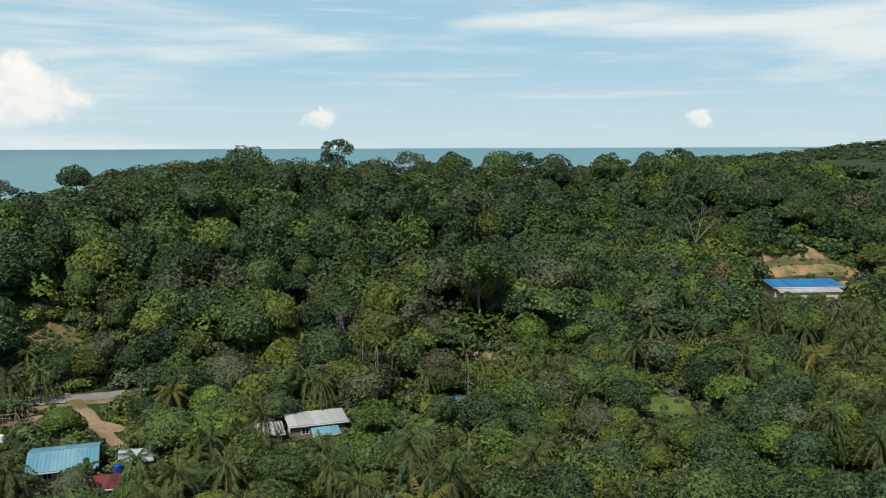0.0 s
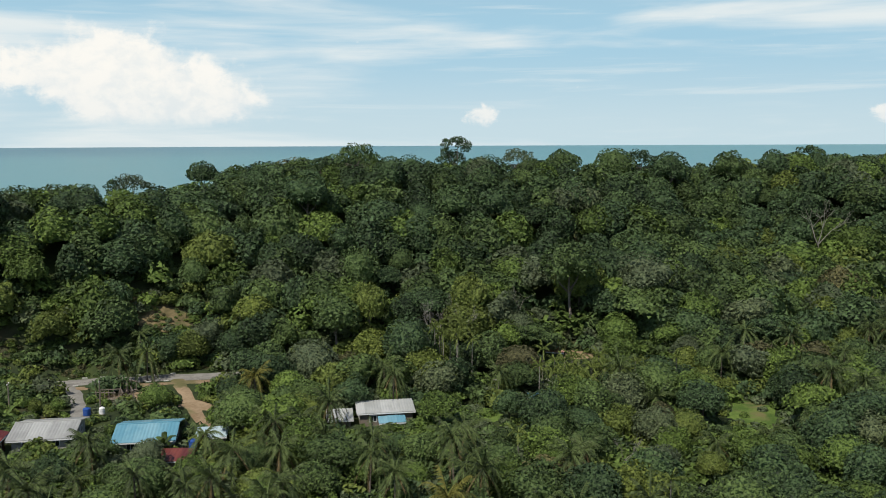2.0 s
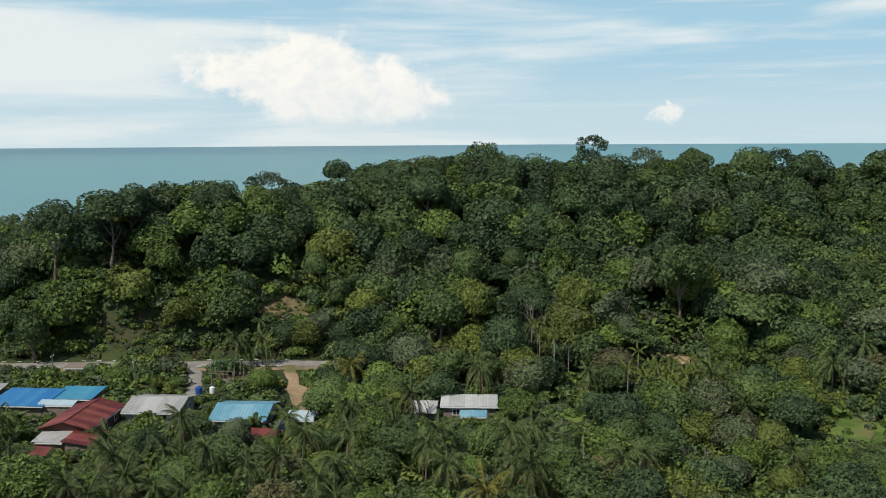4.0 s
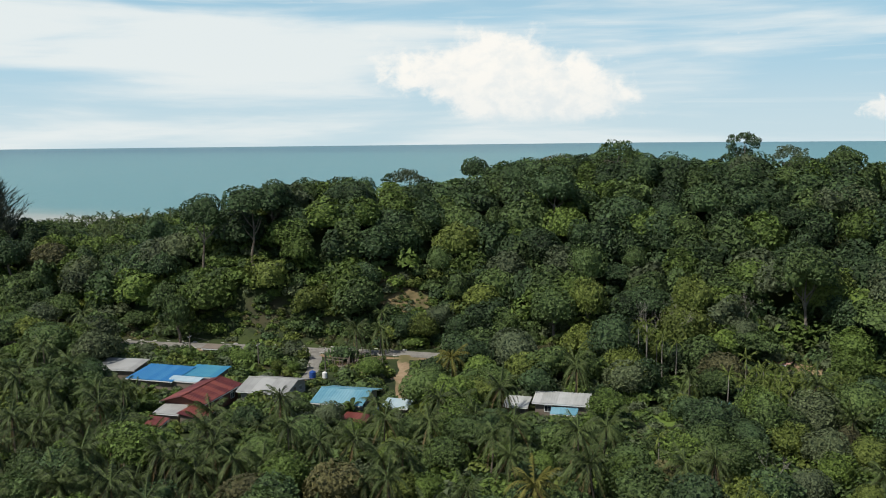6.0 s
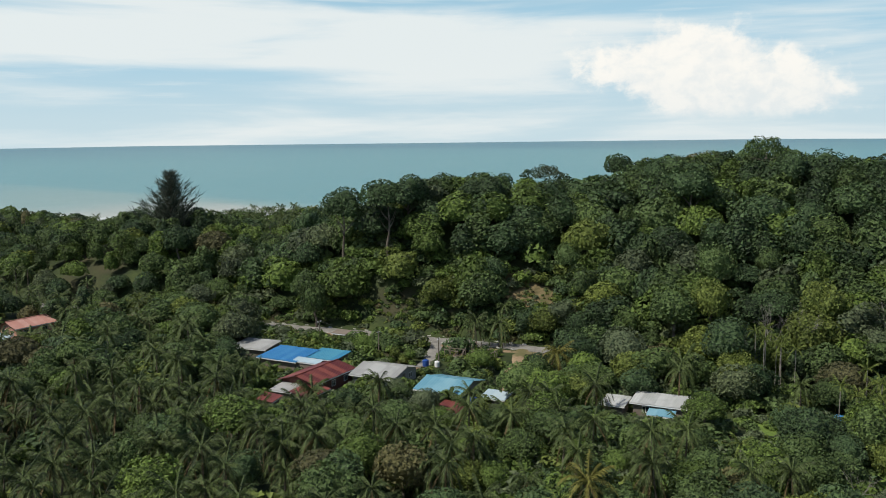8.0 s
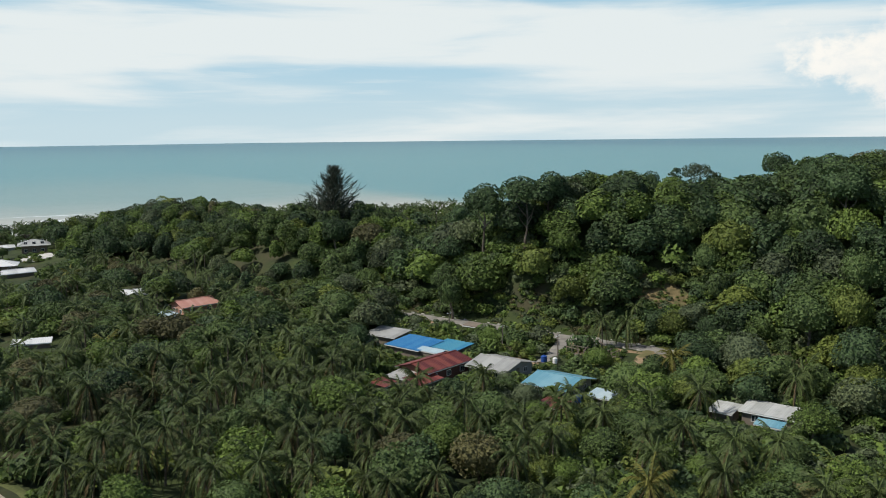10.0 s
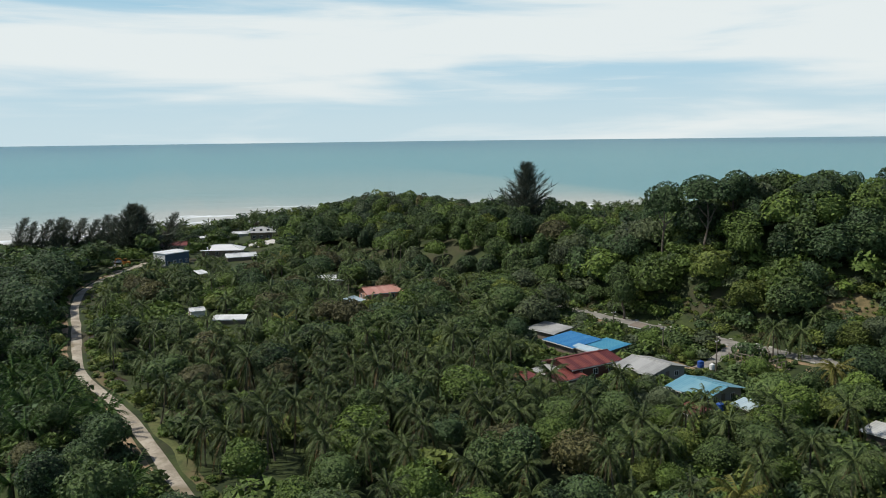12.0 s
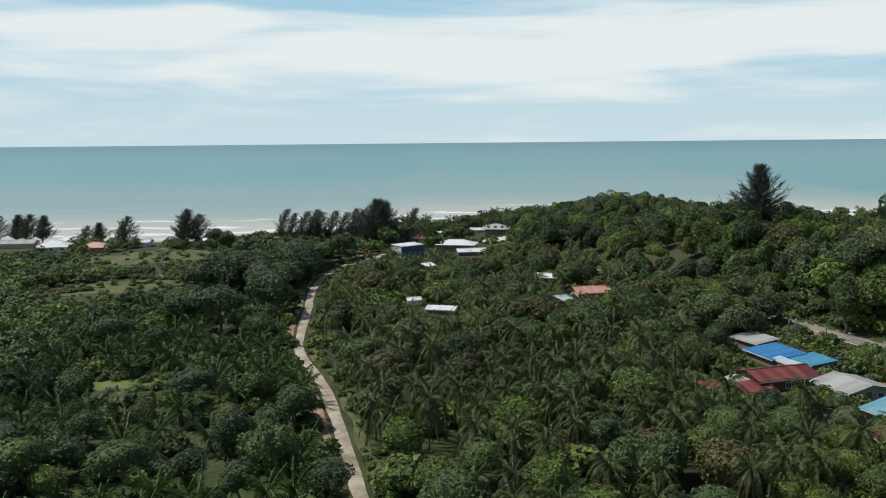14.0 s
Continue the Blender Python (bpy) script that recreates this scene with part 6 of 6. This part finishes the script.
for x, y, top, kind, tone, wide in [(-99, 385, 10.5, 2, DEEP, 1.1), (-92, 380, 10.0, 0, DEEP, 1.0), (-2, 408, 9.5, 2, DEEP, 1.0), (4, 414, 9.5, 0, DEEP, 0.9), (10, 417, 9.0, 5, DEEP, 0.9), (-10, 412, 9.0, 4, DEEP, 1.0), (31, 420, 13.0, 2, FRESH, 1.1),
                                    (24, 424, 14.0, "open", MID, 0.8), (38, 414, 15.0, 0, MID, 1.0), (-134, 388, 6.5, 5, DEEP, 1.0), (-140, 387, 6.0, 0, DEEP, 1.0), (-40, 360, 9.0, 2, DEEP, 1.2), (-47, 348, 9.0, 0, DEEP, 1.2), (-44, 370, 9.0, 0, DEEP, 1.2),
                                    (-10, 404, 9.0, 0, DEEP, 1.1), (-5, 396, 8.5, 2, DEEP, 1.0), (3, 391, 8.0, 0, DEEP, 1.0), (12, 396, 8.0, 5, MID, 1.0), (-20, 372, 7.5, 0, DEEP, 1.1)]:
    tree(x, y, top, kind, tone, wide, rng.uniform(0, 6))
tree(-109.5, 347.4, 7.4, 6, CREAM, 1.1, 1.0, "pale cream flowering tree standing in the meadow")


# ---- road furniture, tanks, vehicles, clutter ----
def along(line, gap, start=0.0):
    """Places and headings along a run of segments, a gap apart."""
    out, left = [], start
    for (ax, ay), (bx, by) in zip(line, line[1:]):
        ln = math.hypot(bx - ax, by - ay)
        while left < ln:
            f = left / ln
            out.append((ax + (bx - ax) * f, ay + (by - ay) * f, math.degrees(math.atan2(by - ay, bx - ax))))
            left += gap
        left -= ln
    return out


kerb_m = plain("white_kerb_paint", (0.50, 0.49, 0.45), (0.28, 0.26, 0.22), amount=0.8, scale=1.5)
kerb_me = box_mesh("kerb_stone", 1.0, 0.26, 0.28, kerb_m, 0.04)
for side in (-1, 1):
    for x, y, a in along(ROAD[3:10], 3.4, 1.0 if side > 0 else 0.2):
        ox, oy = -math.sin(radians(a)) * 2.75 * side, math.cos(radians(a)) * 2.75 * side
        k = tagged(new("kerb_stone", kerb_me), "white painted kerb stone at the edge of the road", "kerb", "kerb stones")
        k.matrix_basis = pose(x + ox, y + oy, land_at(x + ox, y + oy) - 0.06, 0, 0, a)

wire_m, _t, _p = material("black_cable", 0.6, 0.3)
_p.inputs["Base Color"].default_value = (0.02, 0.02, 0.02, 1)


def utility_pole(x, y, height, turn):
    root = tagged(new("utility_pole"), "slim weathered timber utility pole with a crossarm", "pole", "utility poles")
    root.matrix_basis = pose(x, y, land_at(x, y), 0, 0, turn)
    part("post", shape_mesh("post", Shape(*tube([(0, 0, -0.5), (0, 0, height * 0.5), (0, 0, height)], [0.15, 0.12, 0.09], 8)), [bark]), root)
    arm = part("crossarm", box_mesh("crossarm", 1.5, 0.1, 0.1, rail_m), root)
    arm.matrix_basis = pose(0, 0, height - 0.5)
    ins = shape_mesh("insulator", Shape(*tube([(0, 0, 0), (0, 0, 0.1), (0, 0, 0.2)], [0.06, 0.07, 0.03], 6)), [trim_m])
    for u in (-0.65, 0, 0.65):
        part("insulator", ins, root).matrix_basis = pose(u, 0, height - 0.4)
    return (x, y, land_at(x, y) + height - 0.3)


poles = [utility_pole(*q) for q in ((83.0, 190.0, 6.0, 20), (85.6, 172.6, 6.0, 20), (88.3, 157.0, 6.4, 30))]
for a, b in zip(poles, poles[1:]):
    f = np.linspace(0, 1, 9)[:, None]
    P = np.array(a) * (1 - f) + np.array(b) * f
    P[:, 2] -= 0.6 * np.sin(f[:, 0] * math.pi)
    tagged(new("overhead_wire", shape_mesh("overhead_wire", Shape(*tube(P, [0.018] * 9, 4)), [wire_m])), "thin black overhead wire sagging between poles", "wire", "overhead wires")


def water_tank(x, y, mat, label, r=0.65, h=1.4, stand=0.8):
    root = tagged(new("water_tank"), label, "tank", "water tanks")
    root.matrix_basis = pose(x, y, land_at(x, y))
    prof = [(0, r * 0.96), (0.06, r), (h * 0.45, r), (h * 0.48, r * 1.04), (h * 0.52, r * 1.04), (h * 0.55, r), (h * 0.86, r), (h * 0.97, r * 0.6), (h, r * 0.3)]
    body_ = Shape(*tube([(0, 0, stand + q[0]) for q in prof], [q[1] for q in prof], 16))
    part("body", shape_mesh("body", body_, [mat]), root)
    part("lid", shape_mesh("lid", Shape(*tube([(0, 0, stand + h - 0.02), (0, 0, stand + h + 0.04), (0, 0, stand + h + 0.10)], [r * 0.36, r * 0.36, 0.05], 12)), [mat]), root)
    leg = box_mesh("leg", 0.1, 0.1, stand, timber)
    for sx in (-1, 1):
        for sy in (-1, 1):
            part("leg", leg, root).matrix_basis = pose(sx * r * 0.7, sy * r * 0.7, 0)
    part("platform", box_mesh("platform", r * 2, r * 2, 0.08, timber), root).matrix_basis = pose(0, 0, stand - 0.06)


def car(x, y, turn, paint, label):
    """A parked saloon: body with cabin, glass, lights and four wheels."""
    root = tagged(new("car"), label, "car", "parked cars")
    root.matrix_basis = pose(x, y, land_at(x, y) + 0.08, 0, 0, turn)
    side = [(-2.1, 0.35), (-2.15, 0.75), (-1.9, 0.95), (-1.25, 1.0), (-0.75, 1.42), (0.55, 1.45), (1.15, 1.0), (1.95, 0.88), (2.15, 0.65), (2.1, 0.35)]
    b = bmesh.new()
    l = [b.verts.new((q, -0.80 if r < 1.1 else -0.62, r)) for q, r in side]
    r_ = [b.verts.new((q, 0.80 if r < 1.1 else 0.62, r)) for q, r in side]
    b.faces.new(l)
    b.faces.new(r_[::-1])
    for k in range(len(side)):
        b.faces.new((l[k], r_[k], r_[(k + 1) % len(side)], l[(k + 1) % len(side)]))
    bmesh.ops.recalc_face_normals(b, faces=b.faces[:])
    bmesh.ops.bevel(b, geom=b.edges[:], offset=0.05, segments=2, affect="EDGES")
    me = bpy.data.meshes.new("body")
    b.to_mesh(me)
    b.free()
    me.materials.append(paint)
    part("body", me, root)
    part("windscreen", slab("windscreen", [(1.13, -0.6, 1.04), (1.13, 0.6, 1.04), (0.62, 0.55, 1.43), (0.62, -0.55, 1.43)], 0.02, glass_m), root)
    part("rear_window", slab("rear_window", [(-1.25, 0.6, 1.04), (-1.25, -0.6, 1.04), (-0.82, -0.55, 1.41), (-0.82, 0.55, 1.41)], 0.02, glass_m), root)
    for s in (-1, 1):
        part("side_window", box_mesh("side_window", 1.5, 0.03, 0.34, glass_m), root).matrix_basis = pose(-0.08, s * 0.725, 1.04, -s * 22)
        part("headlight", box_mesh("headlight", 0.06, 0.3, 0.12, trim_m), root).matrix_basis = pose(2.13, s * 0.55, 0.62)
    tyre = shape_mesh("tyre", Shape(*tube([(0, -0.1, 0), (0, -0.09, 0), (0, 0.09, 0), (0, 0.1, 0)], [0.2, 0.31, 0.31, 0.2], 14)), [wire_m])
    rim = shape_mesh("rim", Shape(*tube([(0, -0.105, 0), (0, 0, 0), (0, 0.105, 0)], [0.17, 0.19, 0.17], 10)), [rail_m])
    for sx in (-1.3, 1.3):
        for sy in (-0.72, 0.72):
            w = part("wheel", tyre, root)
            w.matrix_basis = pose(sx, sy, 0.31)
            part("rim", rim, w)


car_white = plain("white_car_paint", (0.75, 0.75, 0.74), (0.6, 0.59, 0.56), rough=0.3, amount=0.2)
car_dark = plain("dark_car_paint", (0.03, 0.033, 0.04), (0.06, 0.06, 0.06), rough=0.3, amount=0.2)
digger_m = plain("orange_digger_paint", (0.42, 0.17, 0.03), (0.2, 0.1, 0.04), rough=0.5)


def digger(x, y, turn):
    root = tagged(new("digger"), "small orange tracked digger on the sandy yard", "digger")
    root.matrix_basis = pose(x, y, land_at(x, y) + 0.08, 0, 0, turn)
    for s in (-1, 1):
        part("track_unit", box_mesh("track_unit", 3.0, 0.5, 0.75, wire_m, 0.2), root).matrix_basis = pose(0, s * 0.85, 0)
    part("body", box_mesh("body", 2.4, 1.9, 0.95, digger_m, 0.12), root).matrix_basis = pose(-0.3, 0, 0.85)
    cab = part("cab", box_mesh("cab", 1.2, 0.9, 1.15, digger_m, 0.08), root)
    cab.matrix_basis = pose(0.35, 0.45, 1.75)
    part("cab_glass", box_mesh("cab_glass", 1.0, 0.93, 0.6, glass_m, 0.02), cab).matrix_basis = pose(0.12, 0, 0.42)
    part("boom", shape_mesh("boom", Shape(*tube([(0.7, -0.3, 1.5), (1.9, -0.3, 3.1), (3.4, -0.3, 3.2)], [0.2, 0.22, 0.15], 6)), [digger_m]), root)
    part("arm", shape_mesh("arm", Shape(*tube([(3.3, -0.3, 3.3), (3.7, -0.3, 2.3), (3.9, -0.3, 1.1)], [0.15, 0.15, 0.1], 6)), [digger_m]), root)
    part("bucket", box_mesh("bucket", 0.7, 0.8, 0.7, rail_m, 0.15), root).matrix_basis = pose(3.7, -0.3, 0.5, 0, 25)


def timber_stack(x, y, turn, seed):
    """Old planks and posts heaped on bearers."""
    r_ = np.random.default_rng(seed)
    root = tagged(new("timber_stack"), "untidy stack of old grey timber and planks", "timber", "timber stacks")
    root.matrix_basis = pose(x, y, land_at(x, y) + 0.05, 0, 0, turn)
    plank = box_mesh("plank", 3.6, 0.24, 0.08, timber)
    for k in range(14):
        part("plank", plank, root).matrix_basis = pose(r_.normal(0, 0.3), r_.normal(0, 0.6), 0.03 + 0.1 * (k // 2), 0, r_.normal(0, 3), r_.normal(0, 14))
    post = box_mesh("post", 0.12, 0.12, 2.2, timber)
    for sx in (-1.6, 0, 1.6):
        for sy in (-0.9, 0.9):
            part("post", post, root).matrix_basis = pose(sx, sy, 0, r_.normal(0, 4), r_.normal(0, 4), 0)
    part("beam", box_mesh("beam", 3.8, 0.12, 0.12, timber), root).matrix_basis = pose(0, -0.9, 1.95, 0, 3)
    part("beam", box_mesh("beam", 3.8, 0.12, 0.12, timber), root).matrix_basis = pose(0, 0.9, 1.9, 0, -2)


water_tank(85.2, 157.7, tank_m, "blue plastic water tank on a timber stand")
water_tank(86.4, 155.6, trim_m, "white water tank on a timber stand", 0.5, 1.2)
water_tank(72.6, 132.6, tank_m, "blue plastic water tank beside an outbuilding")
timber_stack(97.0, 156.8, 35, 1)
timber_stack(101.0, 159.0, 60, 2)
timber_stack(95.5, 159.8, 100, 3)
timber_stack(99.2, 152.6, 20, 4)
car(65.2, 63.2, 150, car_white, "white saloon car parked on a paved yard")
car(66.6, 59.6, 140, car_dark, "dark saloon car parked on a paved yard")
car(-37.0, 362.0, 20, car_dark, "dark car parked under trees by the beach")
car(-33.5, 360.0, 15, car_white, "white car parked under trees by the beach")
digger(-30.0, 350.5, 200)
patch("ditch_water", -33.6, 238, 0.8, 9, 4, pond_m, "narrow ditch of standing water beside the track", "ditch", lift=0.09)
patch("ditch_water", -26.0, 192, 0.7, 5, 30, pond_m, "narrow ditch of standing water beside the track", "ditch", lift=0.09)
